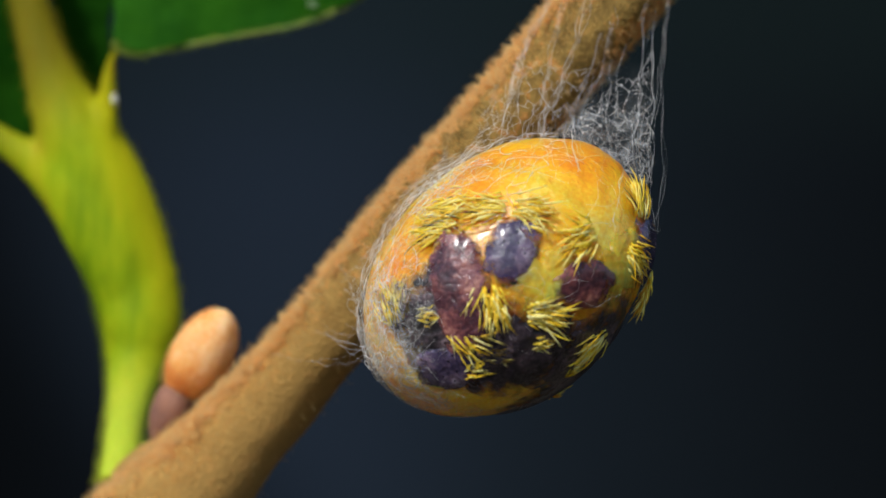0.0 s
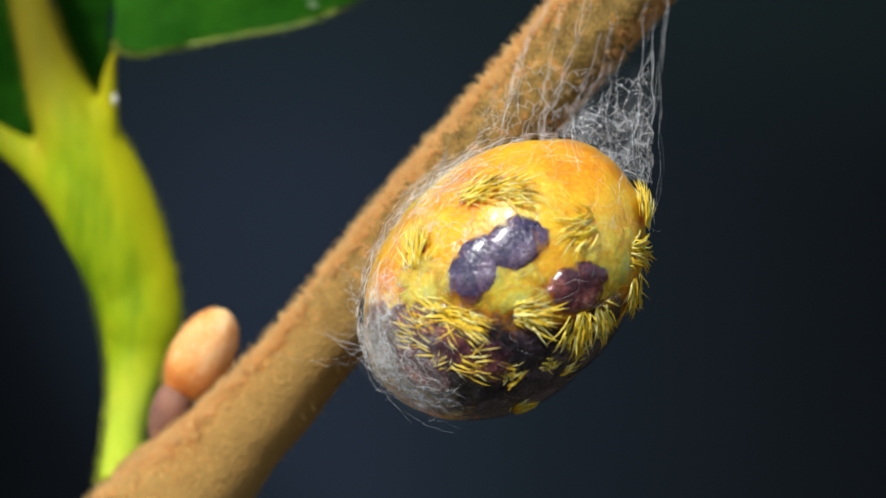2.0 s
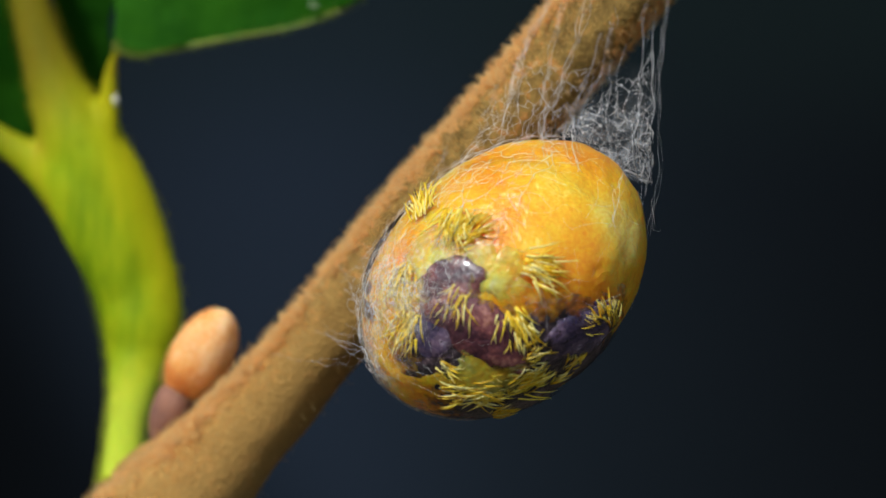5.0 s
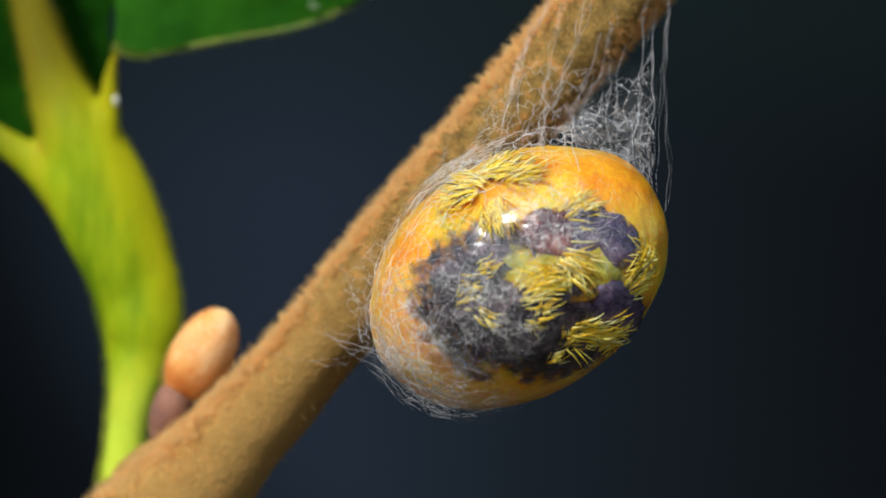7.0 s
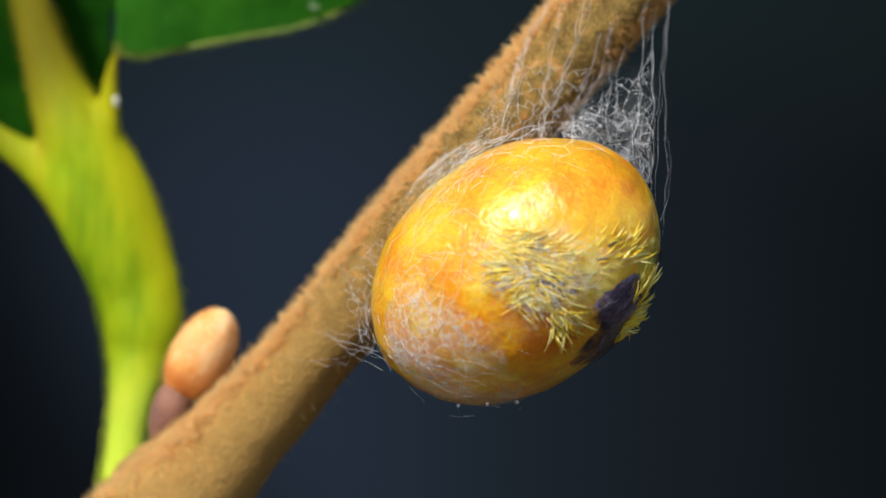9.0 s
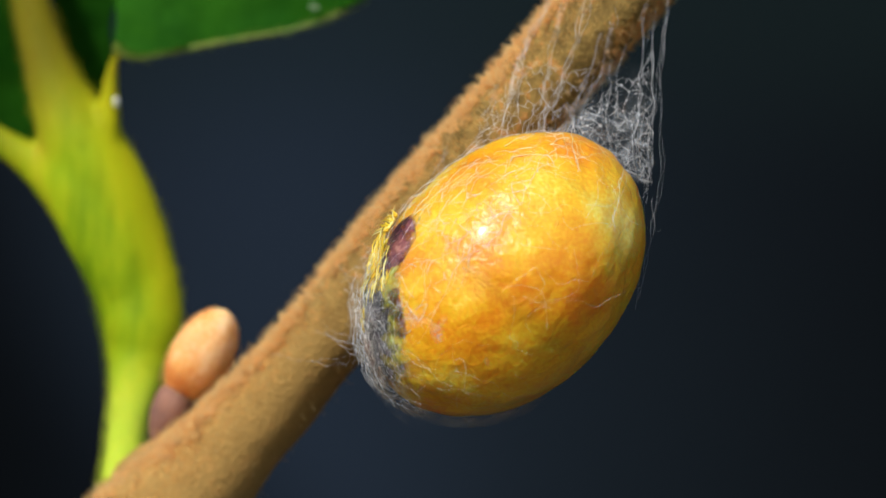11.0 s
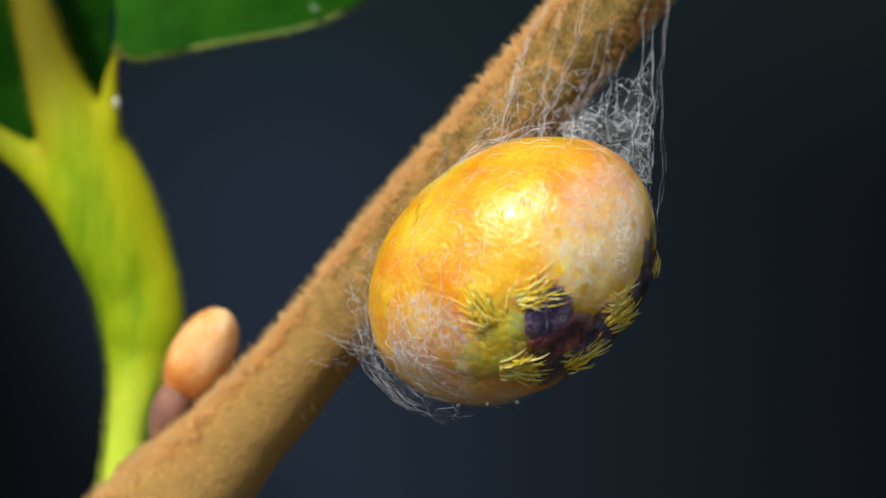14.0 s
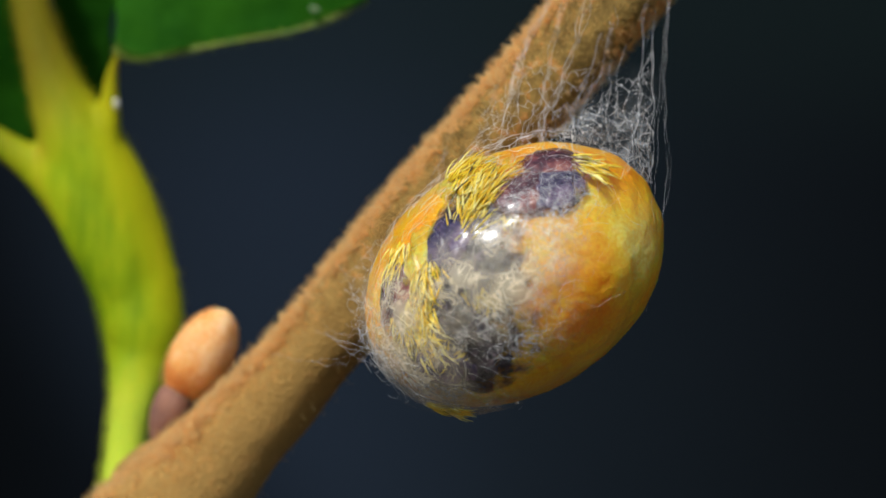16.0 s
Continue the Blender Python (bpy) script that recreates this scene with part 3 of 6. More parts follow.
tagged(hairs("stalk_fuzz", smooth_line(STALK, 6), 5200, 0.00060, 0.000012, PETIOLE, leaf, "soft pale fuzz on the stalk"), kind="stuff")
part("pale_spot", tube_mesh("pale_spot", smooth_line([(*spot(-6.69, 12.29, 21.2), .00010), (*spot(-6.58, 12.17, 21.3), .00020), (*spot(-6.41, 12.12, 21.3), .00018), (*spot(-6.24, 12.12, 21.2), .00008)], 5), 12, 0.2), SPOT, leaf, "pale blemish on the leaf blade")

# ---- caterpillar ----
# The curled body fills an egg 8.1 mm by 6.0 mm in half-axes, its long axis leaning along the twig.
HALF_LONG, HALF_WIDE, HALF_DEEP, LEAN = 0.0081, 0.0060, 0.0065, radians(38.5)
E1, E2 = Vector((math.cos(LEAN), 0, math.sin(LEAN))), Vector((-math.sin(LEAN), 0, math.cos(LEAN)))


def egg(u, swell=1.0):
    """The place and normal on the egg in the direction u."""
    a, b = u.dot(E1), u.dot(E2)
    place = E1 * (a * HALF_LONG) + E2 * (b * HALF_WIDE) + Vector((0, u.y * HALF_DEEP, 0))
    normal = E1 * (a / HALF_LONG) + E2 * (b / HALF_WIDE) + Vector((0, u.y / HALF_DEEP, 0))
    return place * swell, normal.normalized()


caterpillar = tagged(new("caterpillar"), "fat orange caterpillar with purple plates and yellow tufts, curled in silk", "caterpillar")
caterpillar.location = (0.0033, 0, UP - 0.0015)


def body_ring(k, count):
    """One bulging ring of the curled body, a slice round the cross axis E2."""
    verts, faces, nu, nv = [], [], 26, 90
    for i in range(nu + 1):
        lon = 2 * math.pi * (k + i / nu) / count
        for j in range(nv + 1):
            lat = math.pi * (j / nv - 0.5)
            u = E1 * (math.cos(lon) * math.cos(lat)) + Vector((0, math.sin(lon) * math.cos(lat), 0)) + E2 * math.sin(lat)
            dip = 0.008 * math.exp(-((min(i, nu - i) / nu) / 0.12) ** 2) * math.cos(lat)
            lump = 0.018 * noise.noise(u * 1.7) + 0.010 * noise.noise(u * 6.0) + 0.0035 * noise.noise(u * 15.0)
            verts.append(egg(u, 0.985 - dip + lump)[0])
    for i in range(nu):
        for j in range(nv):
            a = i * (nv + 1) + j
            faces.append((a, a + 1, a + nv + 2, a + nv + 1))
    return poly("body_ring", verts, faces)


rings = [part("body_ring", body_ring(k, 7), ORANGE, caterpillar) for k in range(7)]


def sag(x, r):
    """How far a skin of radius r falls away at a distance x."""
    return math.sqrt(max(0.0, r * r - x * x)) - r


def pad(name, long, wide, thick, mat, label, seed, ragged=0.22, rx=0.0085, ry=0.0062):
    """A raised patch of skin or a horny plate that follows the body's curve, its top at the origin's z, with a ragged rim sunk in."""
    rings, sides = 12, 56
    verts, faces = [], []
    for i in range(rings + 1):
        s = i / rings
        for k in range(sides):
            ang = 2 * math.pi * k / sides
            edge = 1 + ragged * noise.noise(Vector((math.cos(ang) * 1.6, math.sin(ang) * 1.6, seed))) + ragged * 0.5 * noise.noise(Vector((math.cos(ang) * 5, math.sin(ang) * 5, seed)))
            x, y = math.cos(ang) * long / 2 * s * edge, math.sin(ang) * wide / 2 * s * edge
            swell = thick * (1 - s ** 4) + 0.10 * thick * noise.noise(Vector((x * 1500, y * 1500, seed))) * (1 - s)
            if s == 1:
                swell = -0.0003
            verts.append((x, y, swell + sag(x, rx) + sag(y, ry)))
    for i in range(rings):
        for k in range(sides):
            a, b = i * sides + k, i * sides + (k + 1) % sides
            faces.append((a, b, b + sides, a + sides))
    return part(name, poly(name, verts, faces), mat, caterpillar, label)


def tuft(seed, parent, count=64, size=1.0):
    """A sheaf of tapering bristles that leans along x."""
    rng = random.Random(seed)
    pale, dark = ([], []), ([], [])
    for k in range(count):
        verts, faces = pale if k < count * 0.97 else dark
        foot = Vector((rng.uniform(-0.0010, 0.0003), rng.gauss(0, 0.00030), -0.0001)) * size
        fan = rng.gauss(0, 0.26) + foot.y * 420 / size
        rise = rng.uniform(0.08, 0.6)
        length = rng.uniform(0.0006, 0.0015) * size
        thick = rng.uniform(0.000032, 0.000058)
        way = Vector((math.cos(fan) * math.cos(rise), math.sin(fan) * math.cos(rise), math.sin(rise)))
        bow = Vector((0, rng.uniform(-0.25, 0.25), -0.28))
        line = []
        for s in (0, 0.35, 0.7, 1.0):
            p = foot + way * length * s + bow * length * s * s
            line.append((*p, thick * (0.5 + 0.5 * size) * (1 - 0.85 * s * s)))
        tube(verts, faces, line, 4)
    ob = part("tuft", poly("tuft", *pale), BRISTLE, parent, "tuft of stiff yellow bristles")
    if parent is caterpillar:
        part("dark_bristles", poly("dark_bristles", *dark), DARK_BRISTLE, ob, "few black bristles")
    return ob


def small_tufts(ob, seed, long, wide, count):
    """Little tufts that grow on a patch."""
    rng = random.Random(seed)
    for k in range(count):
        x, y = rng.uniform(-0.38, 0.38) * long, rng.uniform(-0.38, 0.38) * wide
        t = tuft(seed * 10 + k, ob, 26, 0.6)
        t.location = (x, y, sag(x, 0.0085) + sag(y, 0.0062) + 0.0002)
        t.rotation_euler = (-y / 0.0068, x / 0.0068, rng.uniform(-0.9, 0.9))


def strand(verts, faces, points, radius, rng, steps=3, jitter=0.00012):
    """A silk thread through points, slightly wavy."""
    fine = [Vector(points[0])]
    for a, b in zip(points, points[1:]):
        n = max(1, round((Vector(b) - Vector(a)).length / 0.0007))
        fine += [Vector(a).lerp(Vector(b), k / n) + Vector([rng.gauss(0, 1) * jitter * 0.4 for _ in range(3)]) for k in range(1, n + 1)]
    pts = [(*p, radius * rng.uniform(0.6, 1.4)) for p in fine]
    tube(verts, faces, smooth_line(pts, steps), 3)


def tangle(film, seed, count):
    """Loose threads of silk that lie over a film."""
    rng = random.Random(seed)
    verts, faces = [], []
    for _ in range(count):
        x, y = rng.gauss(0, 0.0013), rng.gauss(0, 0.0010)
        way = rng.choice((0.3, 1.4, 2.2)) + rng.gauss(0, 0.5)
        bend, pts = rng.gauss(0, 0.35), []
        for _ in range(rng.randint(3, 7)):
            d = math.hypot(x, y)
            if d > 0.0040:
                break
            pts.append(Vector((x, y, sag(x, 0.0080) + sag(y, 0.0060) + 0.00008 + rng.uniform(0.0, 0.00022))))
            way += bend + rng.gauss(0, 0.25)
            x, y = x + math.cos(way) * 0.0004, y + math.sin(way) * 0.0004
        if len(pts) > 2:
            strand(verts, faces, pts, rng.choice((0.000002, 0.000003, 0.000005)), rng, 2, 0.00006)
    return part("tangle", poly("tangle", verts, faces), SILK, film, "loose white silk threads")


patches = [pad("dark_patch", 0.0084, 0.0060, 0.00016, CHARCOAL, "charcoal speckled skin fold", 10.0 + k, 0.35) for k in range(6)]
sides = [pad("side_patch", 0.0046, 0.0034, 0.00014, YELLOW, "pale yellow-green skin fold", 20.0 + k, 0.7) for k in range(3)]
wide_plates = [pad("wide_plate", 0.0066, 0.0034, 0.00022, DEEP_MAROON, "wide glossy maroon back plate", 30.0)]
plates = [pad("back_plate", 0.0038, 0.0026, 0.00022, MAROON if k % 2 else VIOLET, "glossy maroon back plate" if k % 2 else "glossy violet back plate", 40.0 + k) for k in range(7)]
tufts = [tuft(100 + k, caterpillar, 84, 1.08) for k in range(14)]
for k, ob in enumerate(patches):
    small_tufts(ob, 60 + k, 0.0062, 0.0042, 2)
films = [pad("silk_film", 0.0088, 0.0066, 0.00008, FILM, "whitish film of freshly spun silk", 50.0 + k, 0.3, 0.0080, 0.0060) for k in range(4)]
for k, ob in enumerate(films):
    tangle(ob, 80 + k, 110)
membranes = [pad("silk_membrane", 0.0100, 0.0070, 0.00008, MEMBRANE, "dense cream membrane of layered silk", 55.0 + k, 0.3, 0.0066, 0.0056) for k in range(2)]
HEIGHT = {"silk_membrane": 0.00055, "silk_film": 0.00048, "dark_patch": 0.0, "side_patch": 0.00006, "wide_plate": 0.0001, "back_plate": 0.0001, "tuft": 0.00025}


def seat(q, height):
    """The pose on the body for a piece whose upward axis is the z of q."""
    u = q @ Vector((0, 0, 1))
    place, normal = egg(u)
    side = q @ Vector((1, 0, 0))
    side = (side - normal * side.dot(normal)).normalized()
    m = Matrix((side, normal.cross(side), normal)).transposed().to_4x4()
    return Matrix.Translation(place + normal * height) @ m


def crawl(ob, rows):
    """Key a piece that slides over the body: rows of seconds, degrees round to the right and up from the front, and the way that it points."""
    height = HEIGHT[ob.name.split(".")[0]] + 0.00001 * (len(ob.name) > 12)
    turns = []
    for t, round_, up, way in rows:
        a, e, w = radians(round_), radians(up), radians(way)
        u = Vector((math.sin(a) * math.cos(e), -math.cos(a) * math.cos(e), math.sin(e)))
        side = Vector((math.cos(w), 0, math.sin(w)))
        side = side - u * side.dot(u)
        if side.length < 0.15:
            side = u.orthogonal()
        side.normalize()
        turns.append((t, Matrix((side, u.cross(side), u)).transposed().to_quaternion()))
    keys = []
    for (t0, q0), (t1, q1) in zip(turns, turns[1:]):
        n = max(1, min(math.ceil(q0.rotation_difference(q1).angle / radians(22)), int((t1 - t0) * 15)))
        keys += [(t0 + (t1 - t0) * s / n, seat(q0.slerp(q1, s / n), height)) for s in range(n)]
    walk(ob, keys + [(turns[-1][0], seat(turns[-1][1], height))])

# ---- silk ----


def web_part(name, threads, parent, label="", kind="", jitter=0.00012):
    """One mesh out of a list of (points, radius)."""
    rng = random.Random(len(threads) * 7 + 1)
    verts, faces = [], []
    for points, radius in threads:
        strand(verts, faces, points, radius, rng, 3, jitter)
    return tagged(part(name, poly(name, verts, faces), SILK, parent, label), kind=kind)


def wrap_threads(count, seed, weight, swell, low, high):
    """Threads that wander over the egg, kept where weight(u) allows."""
    rng, out = random.Random(seed), []
    while len(out) < count:
        u = Vector((rng.gauss(0, 1), rng.gauss(0, 1), rng.gauss(0, 1))).normalized()
        if rng.random() > weight(u):
            continue
        way = u.orthogonal().normalized()
        way.rotate(Matrix.Rotation(rng.uniform(0, 2 * math.pi), 3, u))
        if rng.random() < 0.6:
            way = (way * 0.5 + (Vector((-0.45, 0, 0.9)) - u * u.dot(Vector((-0.45, 0, 0.9)))) * rng.choice((-1, 1))).normalized()
        bend, pts = rng.uniform(-0.5, 0.5), []
        lift = rng.uniform(*swell)
        for _ in range(rng.randint(4, 9)):
            pts.append(NEST + egg(u, lift + 0.05 * max(0.0, -u.y - 0.35) + rng.uniform(0, 0.012))[0])
            way.rotate(Matrix.Rotation(bend * rng.uniform(-0.3, 1.3) + rng.gauss(0, 0.35), 3, u))
            u2 = (u + way * rng.uniform(0.05, 0.13)).normalized()
            way = (way - u2 * way.dot(u2)).normalized()
            u = u2
            if u.y > -0.3 and len(pts) > 2:
                break
        out.append((pts, rng.uniform(low, high)))
    return out


cocoon = tagged(new("silk_cocoon"), "loose white silk cocoon hung under the twig round the caterpillar", "cocoon")
left = lambda u: (0.05 + 0.95 * max(0.0, min(1.0, -u.x * 1.2 + 0.35 * u.z + 0.1))) * (0.35 if u.z < -0.1 else 1.0) if u.y < -0.25 else 0.0
wraps = [web_part("wrapping", wrap_threads(50, 5, left, (0.985, 1.012), 0.0000035, 0.000009), cocoon, "fine tangled silk wrapped round the body", "stuff")]
over = lambda u: 0.9 if u.z > 0.1 and u.y < -0.4 else (0.3 if u.y < -0.2 and u.x < 0.35 else 0.0)
tagged(web_part("crown_wrapping", wrap_threads(75, 6, over, (1.01, 1.04), 0.0000022, 0.0000055), cocoon, "fine silk over the top of the body"), kind="stuff")


def cell_net(count, seed, where, lift, low, high):
    """Straight threads between neighbouring knots on the egg, a net of small cells."""
    r, knots, out, seen = random.Random(seed), [], [], set()
    while len(knots) < count:
        u = Vector((r.gauss(0, 1), r.gauss(0, 1), r.gauss(0, 1))).normalized()
        if where(u) and all((u - k).length > 0.080 for k in knots):
            knots.append(u)
    spots = [NEST + egg(u, lift(u) + r.uniform(-0.006, 0.012))[0] for u in knots]
    for i, a in enumerate(knots):
        near = sorted(range(count), key=lambda k: (knots[k] - a).length)[1:4]
        for j in near:
            if (min(i, j), max(i, j)) not in seen and r.random() < 0.85:
                seen.add((min(i, j), max(i, j)))
                mid = spots[i].lerp(spots[j], r.uniform(0.3, 0.7)) + Vector((r.gauss(0, 1), r.gauss(0, 1), r.gauss(0, 1))) * 0.00005
                out.append(([spots[i], mid, spots[j]], r.uniform(low, high)))
    return out


near_twig = lambda u: u.y < 0.0 and u.x * 0.84 - u.z * 0.54 < -0.28
wraps.append(web_part("cell_net", cell_net(225, 9, near_twig, lambda u: 1.006 + 0.06 * max(0.0, u.z) * max(0.0, u.y + 0.6), 0.000006, 0.000015), cocoon, "open-celled silk net on the twig side", "stuff"))


def limb_threads(count, seed):
    """Threads drawn round the upper and twig-side limb of the egg, lying close together."""
    r, out = random.Random(seed), []
    for _ in range(count):
        a, front = r.triangular(95, 190, 135), r.uniform(0.0, 0.6)
        c = math.sqrt(1 - front * front)
        u = Vector((math.cos(radians(a)) * c, -front, math.sin(radians(a)) * c))
        round_way = Vector((-math.sin(radians(a)), 0, math.cos(radians(a))))
        way = round_way * r.choice((-1, 1)) + Vector((0, -1, 0)) * r.gauss(0, 0.8)
        lift, bend, pts = r.uniform(1.01, 1.05), r.gauss(0, 0.25), []
        for k in range(r.randint(3, 7)):
            pts.append(NEST + egg(u, lift + r.gauss(0, 0.006))[0])
            way = way - u * way.dot(u)
            way.rotate(Matrix.Rotation(bend + r.gauss(0, 0.3), 3, u))
            u = (u + way.normalized() * r.uniform(0.06, 0.13)).normalized()
        out.append((pts, r.choice((0.0000025, 0.0000035, 0.000005, 0.000008))))
    return out


wraps.append(web_part("limb_threads", limb_threads(45, 31), cocoon, "bright silk threads drawn along the twig side", "stuff", jitter=0.00011))


def veil_sheet(reach, swell):
    """A thin bag of spun silk round the lower and twig-side end of the egg."""
    verts, faces, nu, nv = [], [], 70, 44
    axis = VEIL_AXIS
    s1 = axis.orthogonal().normalized()
    s2 = axis.cross(s1)
    for j in range(nv + 1):
        for i in range(nu):
            lon = 2 * math.pi * i / nu
            lat = radians(2 + reach * j / nv * (1 + 0.18 * noise.noise(Vector((math.cos(lon) * 2, math.sin(lon) * 2, reach)))))
            u = axis * math.cos(lat) + (s1 * math.cos(lon) + s2 * math.sin(lon)) * math.sin(lat)
            verts.append(NEST + egg(u, swell + 0.010 * noise.noise(u * 4))[0])
    for j in range(nv):
        for i in range(nu):
            a, b = j * nu + i, j * nu + (i + 1) % nu
            faces.append((a, b, b + nu, a + nu))
    return poly("veil", verts, faces)


veils = [part("veil", veil_sheet(52, 1.004), VEIL, cocoon, "thin grey-white spun silk veil"),
         part("inner_veil", veil_sheet(48, 0.998), VEIL, cocoon, "thin grey-white spun silk veil"),
         part("outer_veil", veil_sheet(44, 1.010), VEIL, cocoon, "thin grey-white spun silk veil")]

# Threads that hang the cocoon on the twig.
rng = random.Random(12)
RIBBONS = [
    (7, [spot(5.65, 12.96, 4.2), spot(4.39, 10.71, 3.6), spot(3.68, 8.74, 3.3), spot(3.26, 6.78, 2.5), spot(2.70, 4.81, 0.5), spot(2.19, 3.63, -1.5)]),
    (7, [spot(7.34, 12.96, 3.6), spot(6.63, 10.43, 3.4), spot(6.07, 9.02, 3.4), spot(5.65, 7.76, 3), spot(5.00, 6.63, 2), spot(4.81, 5.03, 0)]),
    (4, [spot(8.94, 12.96, 3.9), spot(8.46, 11.27, 3.8), spot(8.10, 9.31, 3.6), spot(7.34, 7.76, 3.2), spot(6.92, 6.35, 2.5), spot(6.63, 5.31, 1)]),
    (3, [spot(6.16, 12.96, 3.9), spot(5.65, 10.71, 3.5), spot(5.17, 8.74, 3.4), spot(4.53, 7.06, 3), spot(3.68, 5.09, 0.5), spot(3.40, 3.82, -1.5)]),
    (4, [spot(4.10, 10.43, 4.2), spot(3.60, 8.18, 3.6), spot(2.92, 6.63, 3), spot(1.86, 5.37, 2), spot(0.79, 3.96, 0.5), spot(-0.17, 2.50, -1)]),
    (4, [spot(2.70, 8.18, 4.3), spot(2.08, 6.35, 3.4), spot(1.35, 5.03, 2.5), spot(0.45, 3.63, 1), spot(-0.62, 2.14, 0)]),
    (3, [spot(10.29, 12.26, 4), spot(10.01, 9.59, 3.2), spot(9.78, 7.06, 1.5), spot(9.50, 5.09, -0.5), spot(8.88, 3.12, -3), spot(8.38, 1.10, -4.6)]),
    (3, [spot(7.82, 10.71, 3.8), spot(7.37, 8.46, 3.3), spot(6.49, 7.06, 2.6), spot(6.07, 5.48, 0.8)]),
    (4, [spot(0.45, 5.51, 4.6), spot(-0.39, 3.68, 3.2), spot(-1.38, 2.00, 2), spot(-2.36, 0.03, 1.5), spot(-2.70, -1.66, 1)]),
    (3, [spot(4.95, 8.18, 3.4), spot(5.12, 6.78, 2.5), spot(4.81, 5.37, 0.6), spot(4.67, 3.96, -1.5)]),
]
for count, points in RIBBONS:
    ribbon = []
    for _ in range(count):
        line = [p + Vector((rng.gauss(0, 0.00011), rng.gauss(0, 0.00006), rng.gauss(0, 0.0001))) for p in points]
        ribbon.append((line, rng.choice((0.0000025, 0.000004, 0.000006, 0.000008))))
    tagged(web_part("hanging_ribbon", ribbon, cocoon, "twisted ribbon of silk threads", jitter=0.00022), kind="stuff")


def web_between(name, corners, count, gap, deep, seed, low, high, label):
    """A slack web over a four-cornered stretch (across, up) at depths that run from the first to the last edge."""
    r, knots, tries = random.Random(seed), [], 0
    a, b, c, d = [Vector(q) for q in corners]
    while len(knots) < count and tries < 30000:
        tries += 1
        f, g = r.random(), r.random()
        q = a.lerp(b, f).lerp(d.lerp(c, f), g)
        if all((q - k[0]).length > gap for k in knots):
            knots.append((q, spot(q.x, q.y, deep[0] + (deep[1] - deep[0]) * g + r.gauss(0, 0.12))))
    out, seen = [], set()
    for i, (q, p) in enumerate(knots):
        for j in sorted(range(len(knots)), key=lambda k: (knots[k][0] - q).length)[1:4]:
            if (min(i, j), max(i, j)) not in seen and r.random() < 0.75:
                seen.add((min(i, j), max(i, j)))
                other = knots[j][1]
                mid = p.lerp(other, r.uniform(0.3, 0.7)) + Vector((r.gauss(0, 1), r.gauss(0, 1), r.gauss(0, 1))) * 0.00005
                out.append(([p, mid, other], r.uniform(low, high)))
    return web_part(name, out, cocoon, label, "stuff", 0.00006)


web_between("twig_web", [(3.68, 9.31), (7.20, 9.02), (6.35, 5.37), (0.45, 3.40)], 120, 0.32, (3.4, 0.6), 21, 0.000004, 0.000011, "loose web between twig and crown of the cocoon")
web_between("side_web", [(-2.64, 1.29), (-5.17, -1.66), (-4.05, -4.75), (-2.22, 0.03)], 60, 0.36, (4.4, 2.6), 22, 0.000004, 0.000011, "loose web on the twig beside the cocoon")

# A fan of threads from the twig down along the near side of the egg.
fan = []
for k in range(38):
    f, g = rng.random(), rng.uniform(-1, 1)
    a = Vector((6.2, 7.4)).lerp(Vector((-1.6, 1.0)), f) + Vector((g * 0.3, g * 0.3))
    u = Vector(((a.x - 4.1) / 7.5 + 0.05 * rng.gauss(0, 1), -0.45 - 0.15 * rng.random(), 0.78 - 0.45 * f + 0.12 * rng.gauss(0, 1))).normalized()
    end = NEST + egg(u, 1.02)[0]
    start = spot(a.x, a.y, 3.9)
    fan.append(([start, start.lerp(end, 0.35) + Vector((0.0002, -0.0003, 0.0002)), start.lerp(end, 0.7) + Vector((-0.0001, -0.0005, 0.0002)), end], rng.uniform(0.000005, 0.000011)))
tagged(web_part("fan_threads", fan, cocoon, "fan of fine threads from twig to cocoon"), kind="stuff")

# The taut bundle at the free side and the open net between it and the twig.
side_threads = []
for k in range(4):
    a, b = rng.uniform(-20, 12) * 0.028, rng.uniform(-24, 12) * 0.028
    side_threads.append(web_part("side_thread", [([spot(11.3 + a * 0.3, 13.2, 4.0), spot(10.95 + a, 8.5 + a, 2.5), spot(10.75 + b, 3.8, 1), spot(10.4 + b * 0.6, 0.6, 0), spot(10.05 - abs(b) * 0.4, -2.2 + a * 3, -0.5)], rng.uniform(0.000002, 0.0000055))], cocoon, jitter=0.00010))


